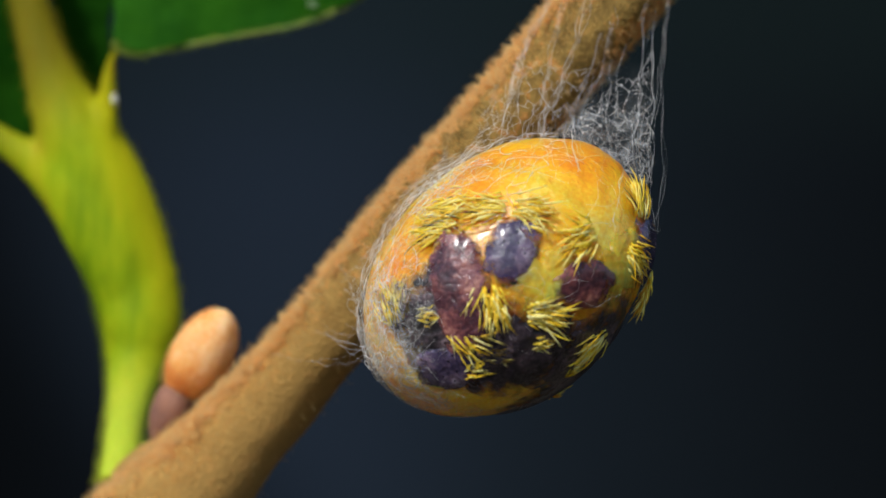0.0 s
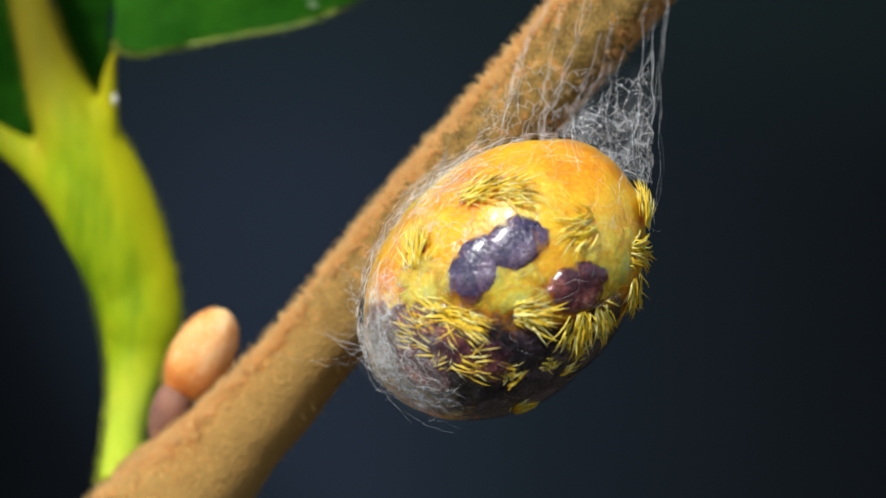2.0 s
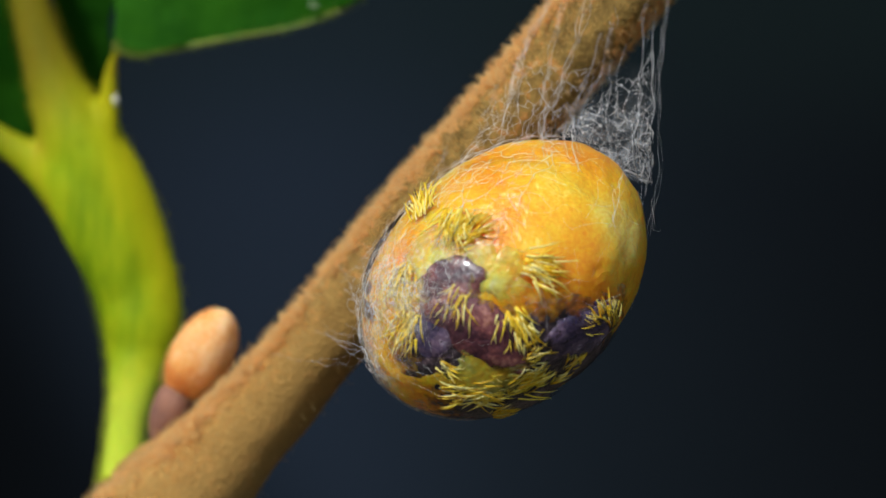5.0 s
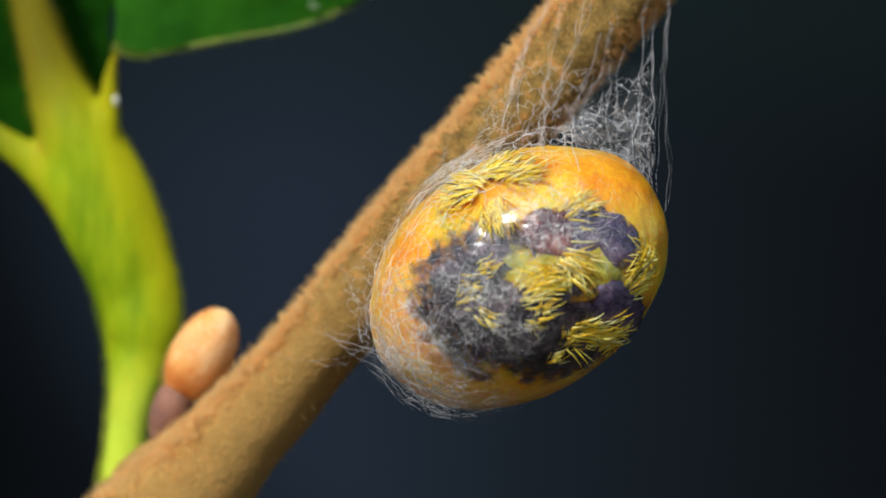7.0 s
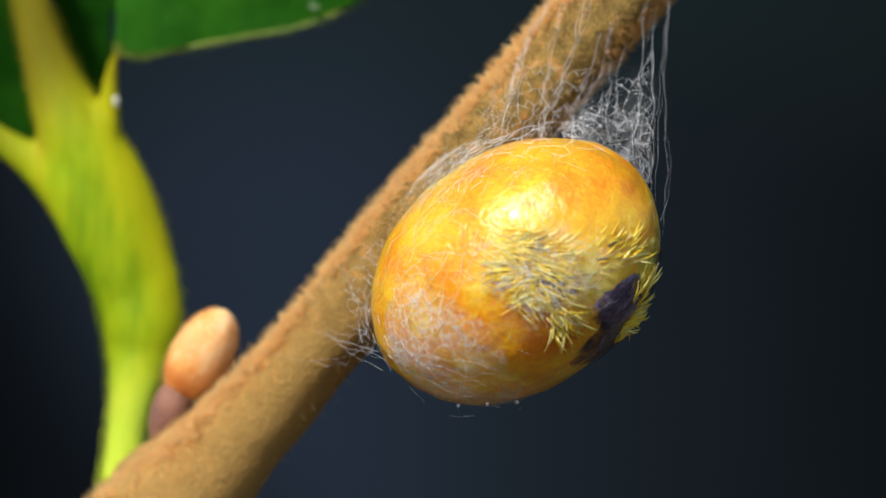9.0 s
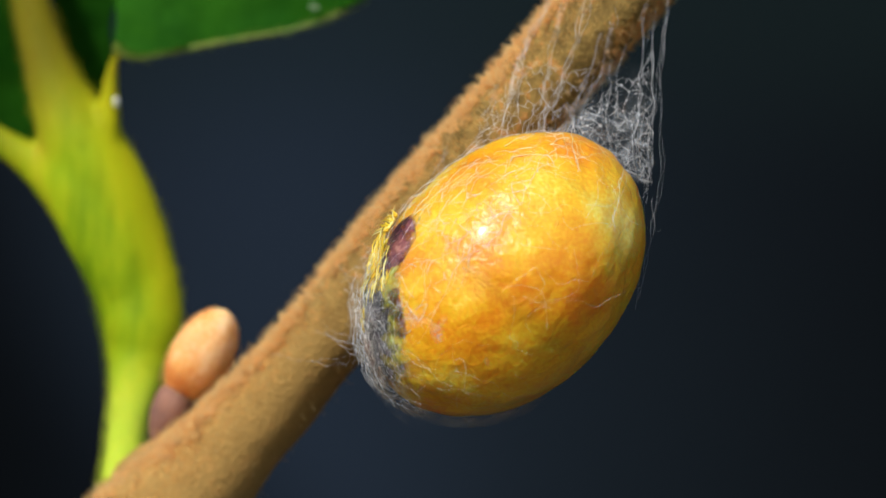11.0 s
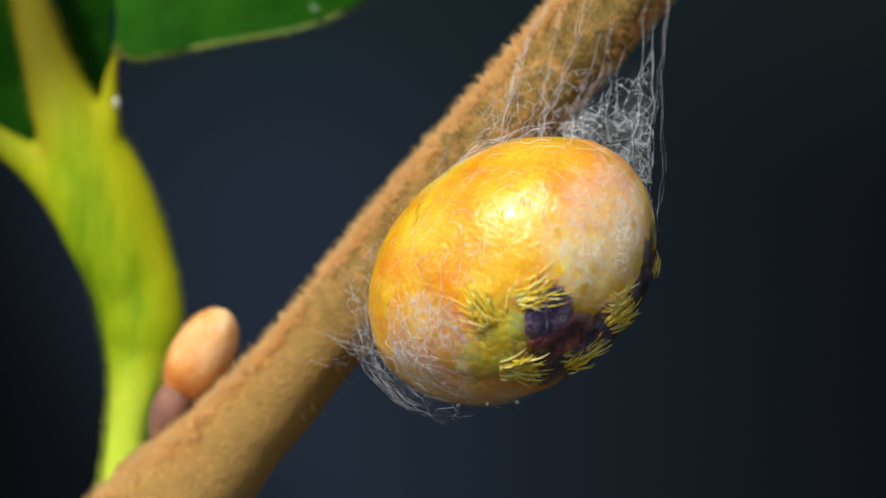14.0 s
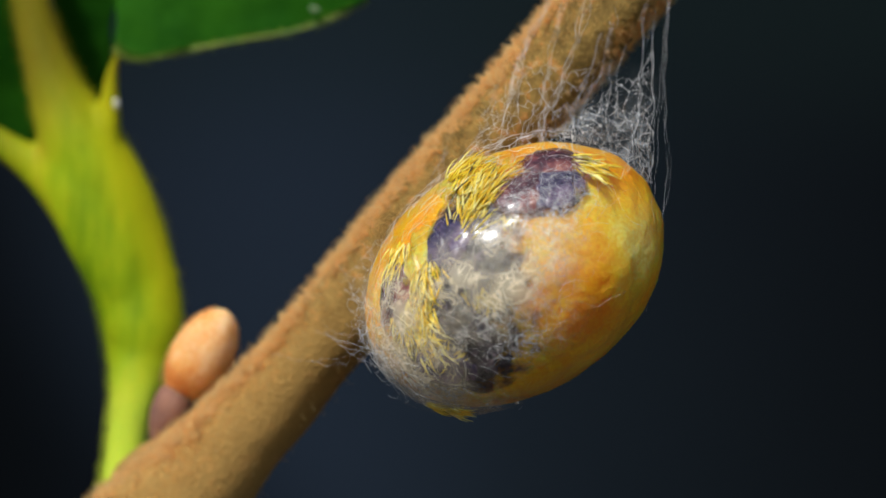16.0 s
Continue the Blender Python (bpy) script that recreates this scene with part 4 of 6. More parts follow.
def open_net(seed):
    """A slack net between the twig, the crown of the egg and the taut bundle: random meshes in two layers, with clots at some knots."""
    r, out, clots = random.Random(seed), [], []
    top, low, free = Vector((10.5, 10.0)), Vector((5.9, 5.7)), Vector((10.45, 3.0))
    for deep in (2.6, 0.9):
        knots = []
        tries = 0
        while len(knots) < 105 and tries < 40000:
            tries += 1
            a, b = r.random(), r.random()
            if a + b > 1:
                a, b = 1 - a, 1 - b
            q = top + (low - top) * a + (free - top) * b
            gap = 0.30 + 0.05 * max(0.0, q.y - 5)
            if (q - Vector((9.6, 9.3))).length > 0.75 and all((q - k).length > gap for k in knots):
                knots.append(q)
        spots = [spot(q.x, q.y, deep + r.gauss(0, 0.3)) for q in knots]
        seen = set()
        for i, q in enumerate(knots):
            near = sorted(range(len(knots)), key=lambda k: (knots[k] - q).length)[1:5]
            for j in near:
                if (min(i, j), max(i, j)) not in seen and r.random() < 0.62:
                    seen.add((min(i, j), max(i, j)))
                    mid = spots[i].lerp(spots[j], r.uniform(0.3, 0.7)) + Vector((r.gauss(0, 1), r.gauss(0, 1), r.gauss(0, 1))) * 0.00006
                    out.append(([spots[i], mid, spots[j]], r.choice((0.000003, 0.0000045, 0.0000065, 0.000010))))
            if r.random() < 0.12:
                clots.append((spots[i], r.uniform(0.00003, 0.00007)))
    for _ in range(4):
        f = r.random()
        head, foot = Vector((6.6, 7.4)).lerp(Vector((11.0, 12.4)), f), Vector((4.8, 5.6)).lerp(Vector((10.7, 2.4)), min(1.0, max(0.0, f + r.gauss(0, 0.15))))
        bow = r.gauss(0, 0.35)
        line = []
        for k in range(9):
            q = head.lerp(foot, k / 8) + Vector((bow * math.sin(math.pi * k / 8) + r.gauss(0, 0.07), r.gauss(0, 0.05)))
            line.append(spot(q.x, q.y, 3.4 - 2.6 * k / 8 + r.gauss(0, 0.1)))
        out.append((line, r.choice((0.000004, 0.000006, 0.000008))))
    return out, clots


net_lines, clots = open_net(4)
tagged(web_part("open_net", net_lines, cocoon, "open draped silk net", jitter=0.00006), kind="stuff")
verts, faces = [], []
for place, size in clots:
    tube(verts, faces, [(place.x - size, place.y, place.z, size * 0.2), (place.x - size * 0.4, place.y, place.z + size * 0.2, size * 0.8), (place.x + size * 0.5, place.y, place.z, size * 0.7), (place.x + size, place.y, place.z - size * 0.2, size * 0.2)], 6, 0.4)
tagged(part("clots", poly("clots", verts, faces), SILK, cocoon, "small white clots of silk in the net"), kind="stuff")


def film_sheet(rows, cols):
    """The faint film between the meshes of the net."""
    top, low, free = Vector((11.3, 13.2)), Vector((5.0, 5.0)), Vector((10.5, 3.0))
    verts = []
    for i in range(rows + 1):
        for j in range(cols + 1):
            a, b = top.lerp(low, i / rows), top.lerp(free, i / rows)
            q = a.lerp(b, j / cols * (0.93 + 0.12 * noise.noise(Vector((i * 0.45, 0.0, 7.0)))))
            verts.append(spot(q.x, q.y, 2.9 - 1.6 * i / rows + 0.35 * noise.noise(Vector((q.x * 0.9, q.y * 0.9, 3.0)))))
    faces = [(i * (cols + 1) + j, i * (cols + 1) + j + 1, (i + 1) * (cols + 1) + j + 1, (i + 1) * (cols + 1) + j) for i in range(rows) for j in range(cols)]
    return poly("net_film", verts, faces)


part("net_film", film_sheet(24, 14), NET_FILM, cocoon, "faint greyish silk film between the threads")

# Stays that tie the lower end to the twig.
for points in ([spot(-8.55, -5.26, 7.2), spot(-6.86, -5.59, 5), spot(-5.17, -5.88, 3), spot(-3.77, -4.81, -1)], [spot(-6.30, -3.77, 6.6), spot(-5.17, -4.25, 4), spot(-4.05, -4.47, 1), spot(-2.64, -6.02, -3)], [spot(-5.17, -0.82, 5), spot(-4.47, -2.22, 3), spot(-4.05, -2.92, 1), spot(-3.63, -4.47, -2)],
               [spot(-4.47, -5.80, 4), spot(-3.60, -5.20, 0), spot(-1.70, -6.25, -3.6), spot(0.45, -6.80, -4.2), spot(2.70, -6.80, -4)], [spot(-4.61, -4.60, 4), spot(-3.25, -5.30, -1), spot(-1.30, -6.55, -4), spot(0.0, -7.00, -4.6), spot(1.29, -7.30, -5)], [spot(-4.05, 0.31, 5), spot(-3.49, -0.39, 3), spot(-3.15, -1.38, 0), spot(-3.26, -2.78, -2)],
               [spot(-6.30, -5.59, 5), spot(-4.89, -5.37, 3), spot(-3.91, -5.17, 0), spot(-2.92, -5.59, -3)]):
    stay = web_part("stay_thread", [(points, rng.uniform(0.000003, 0.0000065))], cocoon, jitter=0.0002)
    if len(points) > 4:
        wraps.append(stay)


# A loose web between the twig and the near limb of the cocoon.
anchors = []
for k in range(28):
    f = rng.random()
    root = Vector((-6.0, -4.5)).lerp(Vector((0.2, 3.4)), f) + Vector((rng.gauss(0, 0.5), rng.gauss(0, 0.4)))
    u = Vector((-0.90 + 0.35 * f + 0.08 * rng.gauss(0, 1), -0.25 - 0.3 * rng.random(), -0.42 + 0.95 * f + 0.15 * rng.gauss(0, 1))).normalized()
    start, end = spot(root.x, root.y, 6.7 - 2.3 * f), NEST + egg(u, 1.02)[0]
    mid = start.lerp(end, rng.uniform(0.4, 0.6)) + Vector((rng.gauss(0, 0.0002), -0.0004, rng.gauss(0, 0.0002)))
    anchors.append(([start, mid, end], rng.choice((0.0000025, 0.000004, 0.000007))))
    if k % 2 and k > 2:
        other = anchors[-2][0][1]
        anchors.append(([mid, mid.lerp(other, 0.5) + Vector((rng.gauss(0, 0.0001), 0, rng.gauss(0, 0.0001))), other], rng.uniform(0.000003, 0.000006)))
tagged(web_part("anchor_web", anchors, cocoon, "loose web between twig and cocoon", jitter=0.00008), kind="stuff")

# Pale beads of silk under the cocoon.
for place, size in ((spot(3.65, -7.62, -1), 0.00011), (spot(0.75, -7.80, -1), 0.00008), (spot(2.19, -7.72, -2), 0.00008)):
    bm = bmesh.new()
    bmesh.ops.create_icosphere(bm, subdivisions=2, radius=size)
    for v in bm.verts:
        v.co = v.co * (1 + 0.25 * noise.noise(v.co * 6000)) * (1.25 if v.co.z > 0 else 1.0)
        v.co += place
    part("silk_bead", bm, SILK, cocoon, "pale clot of silk")


def motions():
    walk(caterpillar, [
        (0, pose(0.00318, 0.0, 0.34861, 0, -4, 0)),
        (1.5, pose(0.00301, 0.0, 0.34845, 0, -6.5, 0)),
        (2, pose(0.00306, 0.0, 0.34851, 0, -5.5, 0)),
        (2.5, pose(0.00360, 0.0, 0.34868, 0, 3.5, 0)),
        (3, pose(0.00306, 0.0, 0.34865, 0, -2.5, 0)),
        (4, pose(0.00304, 0.0, 0.34851, 0, -7.5, 0)),
        (4.2, pose(0.00304, 0.0, 0.34851, 0, -7.5, 0)),
        (6.3, pose(0.00332, 0.0, 0.34865, 0, 3.5, 0)),
        (6.5, pose(0.00332, 0.0, 0.34865, 0, 3.5, 0)),
        (7, pose(0.00377, 0.0, 0.34861, 0, 6.5, 0)),
        (7.5, pose(0.00340, 0.0, 0.34871, 0, 2.5, 0)),
        (9, pose(0.00357, 0.0, 0.34890, 0, 2, 0)),
        (9.2, pose(0.00357, 0.0, 0.34890, 0, 2, 0)),
        (11.3, pose(0.00315, 0.0, 0.34876, 0, -8.5, 0)),
        (11.5, pose(0.00315, 0.0, 0.34876, 0, -8.5, 0)),
        (12, pose(0.00335, 0.0, 0.34875, 0, -4.5, 0)),
        (12.5, pose(0.00344, 0.0, 0.34880, 0, 7.5, 0)),
        (13, pose(0.00357, 0.0, 0.34885, 0, 6, 0)),
        (13.5, pose(0.00331, 0.0, 0.34875, 0, 3.5, 0)),
        (14, pose(0.00340, 0.0, 0.34893, 0, 1, 0)),
        (14.5, pose(0.00349, 0.0, 0.34887, 0, -2, 0)),
        (15, pose(0.00368, 0.0, 0.34874, 0, 2.5, 0)),
        (15.5, pose(0.00377, 0.0, 0.34869, 0, 6.5, 0)),
        (16, pose(0.00363, 0.0, 0.34875, 0, 6.5, 0)),
    ])
    # the bag of silk is pushed out and drawn in by the body
    for ob in veils + wraps:
        walk(ob, [(t, pose(x / 1000, 0, z / 1000)) for t, x, z in (
            (0.0, -0.30, -0.05), (2.0, -0.28, -0.08), (2.5, 0.0, 0.0), (3.0, -0.15, -0.10), (4.2, -0.20, -0.20), (6.3, -0.30, -0.05), (7.0, 0.35, 0.25), (7.5, 0.60, 0.42), (9.2, 0.75, 0.50),
            (11.3, -0.10, 0.05), (12.0, 0.0, 0.05), (12.5, -0.05, 0.05), (13.2, 0.0, 0.10), (13.5, 0.15, 0.15), (14.0, 0.70, 0.48), (14.5, 0.60, 0.40), (15.0, 0.35, 0.25), (16.0, 0.15, 0.10))])
    # the leaf sinks a little
    walk(leaf, [(0.0, pose(0, 0, 0)), (4.0, pose(0.00005, 0, -0.00003)), (9.0, pose(0.0001, 0, -0.00012)), (16.0, pose(0.00012, 0, -0.00026))])
    # the body rolls to and fro
    for ob in rings:
        walk(ob, [(t, Matrix.Rotation(radians(body_roll), 4, E2)) for t, body_roll in (
            (0.0, 0), (2.0, -8), (2.5, 10), (3.0, 18), (4.2, 14), (6.3, 0), (7.0, -10), (9.2, -22), (11.3, 8), (12.0, 2), (12.5, 12), (13.5, -14), (14.0, -22), (15.0, -8), (16.0, 8))])
    # the taut threads are tugged from side to side
    pivot = spot(11.3, 13.2, 4.0)
    for ob in side_threads:
        walk(ob, [(t, Matrix.Translation(pivot) @ pose(0, 0, 0, 0, swing, 0) @ Matrix.Translation(-pivot)) for t, swing in (
            (0.0, 0.0), (1.5, 1.4), (2.5, 0.5), (3.5, 0.6), (4.2, 1.2), (6.3, 1.4), (7.0, -1.6), (9.2, -1.2), (11.3, 0.8), (12.5, -0.2), (14.0, 0.2), (16.0, -1.2))])
    crawl(patches[0], [
        (0, 5, -32, 16), (0.5, 5, -31, 5), (1, 35, -44, 4), (1.5, 5, -34, -6), (2, 10, -40, -6), (2.5, 8, -17, 4), (3, 16, -28, -2), (3.5, -6, -49, -5),
        (4, -27, -36, -8), (4.2, -27, -36, -8), (6.3, 6, -36, 8), (6.5, 6, -36, 8), (7, -2, -18, 6), (7.5, 66, -39, 12), (8, 39, -26, 32), (8.5, 34, -23, 32),
        (9, 138, -23, 30), (9.2, 138, -23, 30), (10.3, 138, -23, 30), (10.8, 138, -23, 30), (11.3, 138, -23, 30), (11.5, 138, -23, 30), (12, 138, -23, 30), (12.4, 32, -32, 25),
        (12.7, 32, -32, 27), (13, 37, -24, 36), (13.5, 31, -30, 24), (14, 46, -37, 26), (14.5, 40, -37, 28), (15, 24, -19, 22), (15.5, 5, -33, 16), (16, 165, -15, 30),
    ])
    # dark skin; at 13.5 s it also stands in for shade at lower right
    crawl(patches[1], [
        (0, 49, -41, 16), (0.5, 50, -40, 20), (1, 59, -42, 14), (1.5, 39, -35, 14), (2, 42, -39, 14), (2.5, 29, -24, -16), (3, 58, -42, 8), (3.5, 40, -45, 10),
        (4, 47, -49, 18), (4.2, 47, -49, 18), (6.3, 33, -29, 18), (6.5, 33, -29, 18), (7, 28, -27, 26), (7.5, 56, -29, 28), (8, 41, -40, 27), (8.5, 40, -40, 42),
        (9, 64, -24, 42), (9.2, 64, -24, 42), (10.3, 151, -7, 40), (10.8, 151, -7, 40), (11.3, 151, -7, 40), (11.5, 151, -7, 40), (12, 151, -7, 40), (12.4, 26, -48, 15),
        (12.7, 28, -48, 17), (13, 27, -45, 16), (13.5, 49, -57, 8), (14, 161, -28, 5), (14.5, 161, -28, 5), (15, 161, -28, 5), (15.5, 14, -52, 6), (16, -18, -35, 26),
    ])
    crawl(patches[2], [
        (0, -23, -16, -34), (0.5, -16, -26, -25), (1, -4, -29, -6), (1.5, -15, -21, -2), (2, -16, -30, 0), (2.5, -3, 13, -16), (3, 4, -16, 8), (3.5, 3, -32, -5),
        (4, 20, -41, 8), (4.2, 20, -41, 8), (6.3, 16, -18, 4), (6.5, 16, -18, 4), (7, -4, 1, -14), (7.5, 15, 5, 22), (8, 152, -28, 20), (8.5, 152, -28, 20),
        (9, 152, -28, 20), (9.2, 152, -28, 20), (10.3, 152, -28, 20), (10.8, 152, -28, 20), (11.3, 152, -28, 20), (11.5, 152, -28, 20), (12, -25, -7, 56), (12.4, 4, -27, 15),
        (12.7, 4, -27, 17), (13, 4, -29, 6), (13.5, 20, -14, 24), (14, 158, -15, 20), (14.5, 158, -15, 20), (15, 158, -15, 20), (15.5, 158, -15, 20), (16, 158, -15, 20),
    ])
    # at 13.5 s this fold too deepens the shaded underside, besides being dark skin
    crawl(patches[3], [
        (0, 80, -64, 20), (0.5, 68, -65, 15), (1, 14, -53, 29), (1.5, 19, -54, 14), (2, 17, -60, 14), (2.5, 8, -41, 14), (3, 34, -65, 2), (3.5, 33, -60, 5),
        (4, -13, -62, -8), (4.2, -13, -63, -8), (6.3, 32, -50, 14), (6.5, 32, -50, 14), (7, 42, -23, 36), (7.5, 59, -20, 42), (8, 165, -20, 40), (8.5, 165, -20, 40),
        (9, 165, -20, 40), (9.2, 165, -20, 40), (10.3, 165, -20, 40), (10.8, 165, -20, 40), (11.3, 165, -20, 40), (11.5, 165, -20, 40), (12, 165, -20, 40), (12.4, -53, -27, 65),
        (12.7, -53, -30, 67), (13, 165, -15, 60), (13.5, 36, -67, 24), (14, -147, -26, 60), (14.5, 19, -51, 3), (15, 4, -33, 12), (15.5, -6, -29, 16), (16, -19, -6, 66),
    ])
    crawl(patches[4], [
        (0, -163, 50, 0), (0.5, -163, 50, 0), (1, -163, 50, 0), (1.5, -163, 50, 0), (2, -163, 50, 0), (2.5, -163, 50, 0), (3, -12, 12, 18), (3.5, -151, 44, 20),
        (4, -151, 44, 20), (4.2, -151, 44, 20), (6.3, -151, 44, 20), (6.5, -151, 44, 20), (7, -151, 44, 20), (7.5, -151, 44, 20), (8, -151, 44, 20), (8.5, -151, 44, 20),
        (9, -151, 44, 20), (9.2, -151, 44, 20), (10.3, -151, 44, 20), (10.8, -81, -5, 74), (11.3, -56, 2, 72), (11.5, -57, 2, 72), (12, -37, 14, 56), (12.4, -9, 15, 35),
        (12.7, -10, 15, 37), (13, -19, 7, 66), (13.5, 33, 18, 84), (14, 55, -14, 46), (14.5, 34, -15, 28), (15, 33, -17, 42), (15.5, -11, -6, 66), (16, -26, 12, 76),
    ])
    crawl(patches[5], [
        (0, -132, -6, 0), (0.5, -132, -6, 0), (1, -132, -6, 0), (1.5, -132, -6, 0), (2, -132, -6, 0), (2.5, -132, -6, 0), (3, -34, -14, 58), (3.5, -32, -25, 35),
        (4, -132, -6, 0), (4.2, -132, -6, 0), (6.3, -41, 21, 64), (6.5, -41, 21, 64), (7, -16, -4, -4), (7.5, 165, -15, 0), (8, 174, -39, 0), (8.5, 174, -39, 0),
        (9, 174, -39, 0), (9.2, 174, -39, 0), (10.3, 174, -39, 0), (10.8, 174, -39, 0), (11.3, 174, -39, 0), (11.5, 174, -39, 0), (12, -50, 1, 66), (12.4, -41, 2, 75),
        (12.7, -41, 0, 77), (13, -29, 1, 66), (13.5, 22, 12, 64), (14, 140, 22, 60), (14.5, 140, 22, 60), (15, 140, 22, 60), (15.5, 165, -15, 60), (16, 140, 22, 60),
    ])
    crawl(sides[0], [
        (0, 16, -4, 16), (0.5, 16, -4, -5), (1, 13, -3, -6), (1.5, 12, -3, -6), (2, 3, -4, -6), (2.5, -16, -17, -66), (3, 1, -56, 8), (3.5, -39, -45, -25),
        (4, -7, 3, -28), (4.2, -7, 3, -28), (6.3, -5, 8, 4), (6.5, -5, 8, 4), (7, 5, 1, 6), (7.5, 37, -9, 22), (8, 50, -7, 42), (8.5, 50, -8, 42),
        (9, 55, -3, 62), (9.2, 55, -3, 62), (10.3, 143, -18, 60), (10.8, -78, -18, 54), (11.3, -32, 1, 52), (11.5, -32, 1, 52), (12, 2, -29, 36), (12.4, 23, -16, 80),
        (12.7, 22, -15, 82), (13, 34, -4, 66), (13.5, 53, -2, 84), (14, -3, -34, 41), (14.5, -3, -22, 58), (15, -12, -28, 12), (15.5, -31, -18, -54), (16, -44, -2, -94),
    ])
    crawl(sides[1], [
        (0, 49, -4, 41), (0.5, 50, -5, 40), (1, 55, -7, 39), (1.5, 49, -5, 38), (2, 48, -3, 40), (2.5, 146, 0, 45), (3, 146, 0, 45), (3.5, 146, 0, 45),
        (4, -33, -47, -18), (4.2, -33, -47, -18), (6.3, 18, -18, 4), (6.5, 18, -18, 4), (7, 27, 8, 36), (7.5, 47, 0, 62), (8, 143, 13, 60), (8.5, 143, 13, 60),
        (9, 143, 13, 60), (9.2, 143, 13, 60), (10.3, 143, 13, 60), (10.8, -79, -12, 64), (11.3, -28, -28, 62), (11.5, -28, -28, 62), (12, -11, -34, 46), (12.4, 14, 8, 85),
        (12.7, 14, 9, 87), (13, 34, -14, 66), (13.5, 50, 19, 84), (14, -1, -20, 71), (14.5, -10, -6, 78), (15, -30, 20, 72), (15.5, -56, 47, 66), (16, -42, 9, 76),
    ])
    crawl(sides[2], [
        (0, -145, -36, 0), (0.5, -145, -36, 0), (1, -17, 15, 4), (1.5, -26, 13, 14), (2, -35, 6, 14), (2.5, -20, 0, 84), (3, -30, -12, 68), (3.5, -31, 4, 75),
        (4, -42, 3, 72), (4.2, -42, 3, 72), (6.3, -15, 27, 24), (6.5, -15, 26, 24), (7, -162, 16, 20), (7.5, -162, 16, 20), (8, -162, 16, 20), (8.5, -162, 16, 20),
        (9, -162, 16, 20), (9.2, -162, 16, 20), (10.3, -162, 16, 20), (10.8, -81, 7, 74), (11.3, -30, 19, 62), (11.5, -30, 19, 62), (12, -25, 38, 76), (12.4, 10, 29, 5),
        (12.7, 8, 29, 7), (13, 17, 13, 26), (13.5, 165, 28, 0), (14, 165, 28, 0), (14.5, -8, 6, 78), (15, -34, 38, 62), (15.5, -47, 32, 66), (16, -48, 46, 66),
    ])
    crawl(wide_plates[0], [
        (0, -20, -2, 96), (0.5, -19, -12, 95), (1, -18, -13, 104), (1.5, -22, -19, 148), (2, -23, -21, 154), (2.5, 22, -2, 128), (3, 29, -11, 198), (3.5, 22, -25, 170),
        (4, -3, -14, 138), (4.2, -3, -15, 138), (6.3, -22, -30, 164), (6.5, -23, -30, 164), (7, -158, -29, 160), (7.5, -158, -29, 160), (8, -158, -29, 160), (8.5, -158, -29, 160),
        (9, -158, -29, 160), (9.2, -158, -29, 160), (10.3, -158, -29, 160), (10.8, -158, -29, 160), (11.3, -158, -29, 160), (11.5, -158, -29, 160), (12, -158, -29, 160), (12.4, -22, 0, 205),
        (12.7, -22, -1, 207), (13, -12, -19, 186), (13.5, -161, -37, 180), (14, -161, -37, 180), (14.5, -161, -37, 180), (15, -161, -37, 180), (15.5, -161, -37, 180), (16, -161, -37, 180),
    ])
    crawl(plates[0], [
        (0, 0, 11, 56), (0.5, 6, 9, 55), (1, 2, 12, 54), (1.5, 3, 13, 34), (2, 2, 14, 24), (2.5, -29, -3, 64), (3, -30, -21, 58), (3.5, -38, -11, 65),
        (4, -39, -19, 12), (4.2, -39, -19, 12), (6.3, -23, -1, 84), (6.5, -23, -1, 84), (7, 20, 20, 36), (7.5, 13, 8, 22), (8, 29, -10, 22), (8.5, 31, -15, 12),
        (9, 54, -18, 12), (9.2, 46, -20, 12), (10.3, 148, -9, 10), (10.8, 148, -9, 10), (11.3, 148, -9, 10), (11.5, 148, -9, 10), (12, 148, -9, 10), (12.4, 148, -9, 10),
        (12.7, 148, -9, 10), (13, 148, -9, 10), (13.5, 148, -9, 10), (14, 148, -9, 10), (14.5, 148, -9, 10), (15, 148, -9, 10), (15.5, 148, -9, 10), (16, 148, -9, 10),
    ])
    crawl(plates[1], [
        (0, 31, -9, -4), (0.5, 34, -11, -5), (1, 35, -10, -6), (1.5, 32, -8, 8), (2, 29, -10, 10), (2.5, -13, 9, 84), (3, -41, -4, 68), (3.5, -32, -5, -5),
        (4, -16, -2, -8), (4.2, -16, -2, -8), (6.3, -35, 9, 24), (6.5, -35, 9, 24), (7, 7, 19, 6), (7.5, 3, 2, 32), (8, -3, 5, 22), (8.5, -3, 2, 32),
        (9, 17, -4, 22), (9.2, 23, -9, 22), (10.3, 146, -6, 20), (10.8, 146, -6, 20), (11.3, 146, -6, 20), (11.5, 146, -6, 20), (12, 146, -6, 20), (12.4, 43, -27, 35),
        (12.7, 43, -26, 37), (13, 48, -16, 46), (13.5, 145, -25, 40), (14, 145, -25, 40), (14.5, 42, -14, 18), (15, -1, -12, 32), (15.5, 5, 24, 36), (16, -7, 36, 36),
    ])
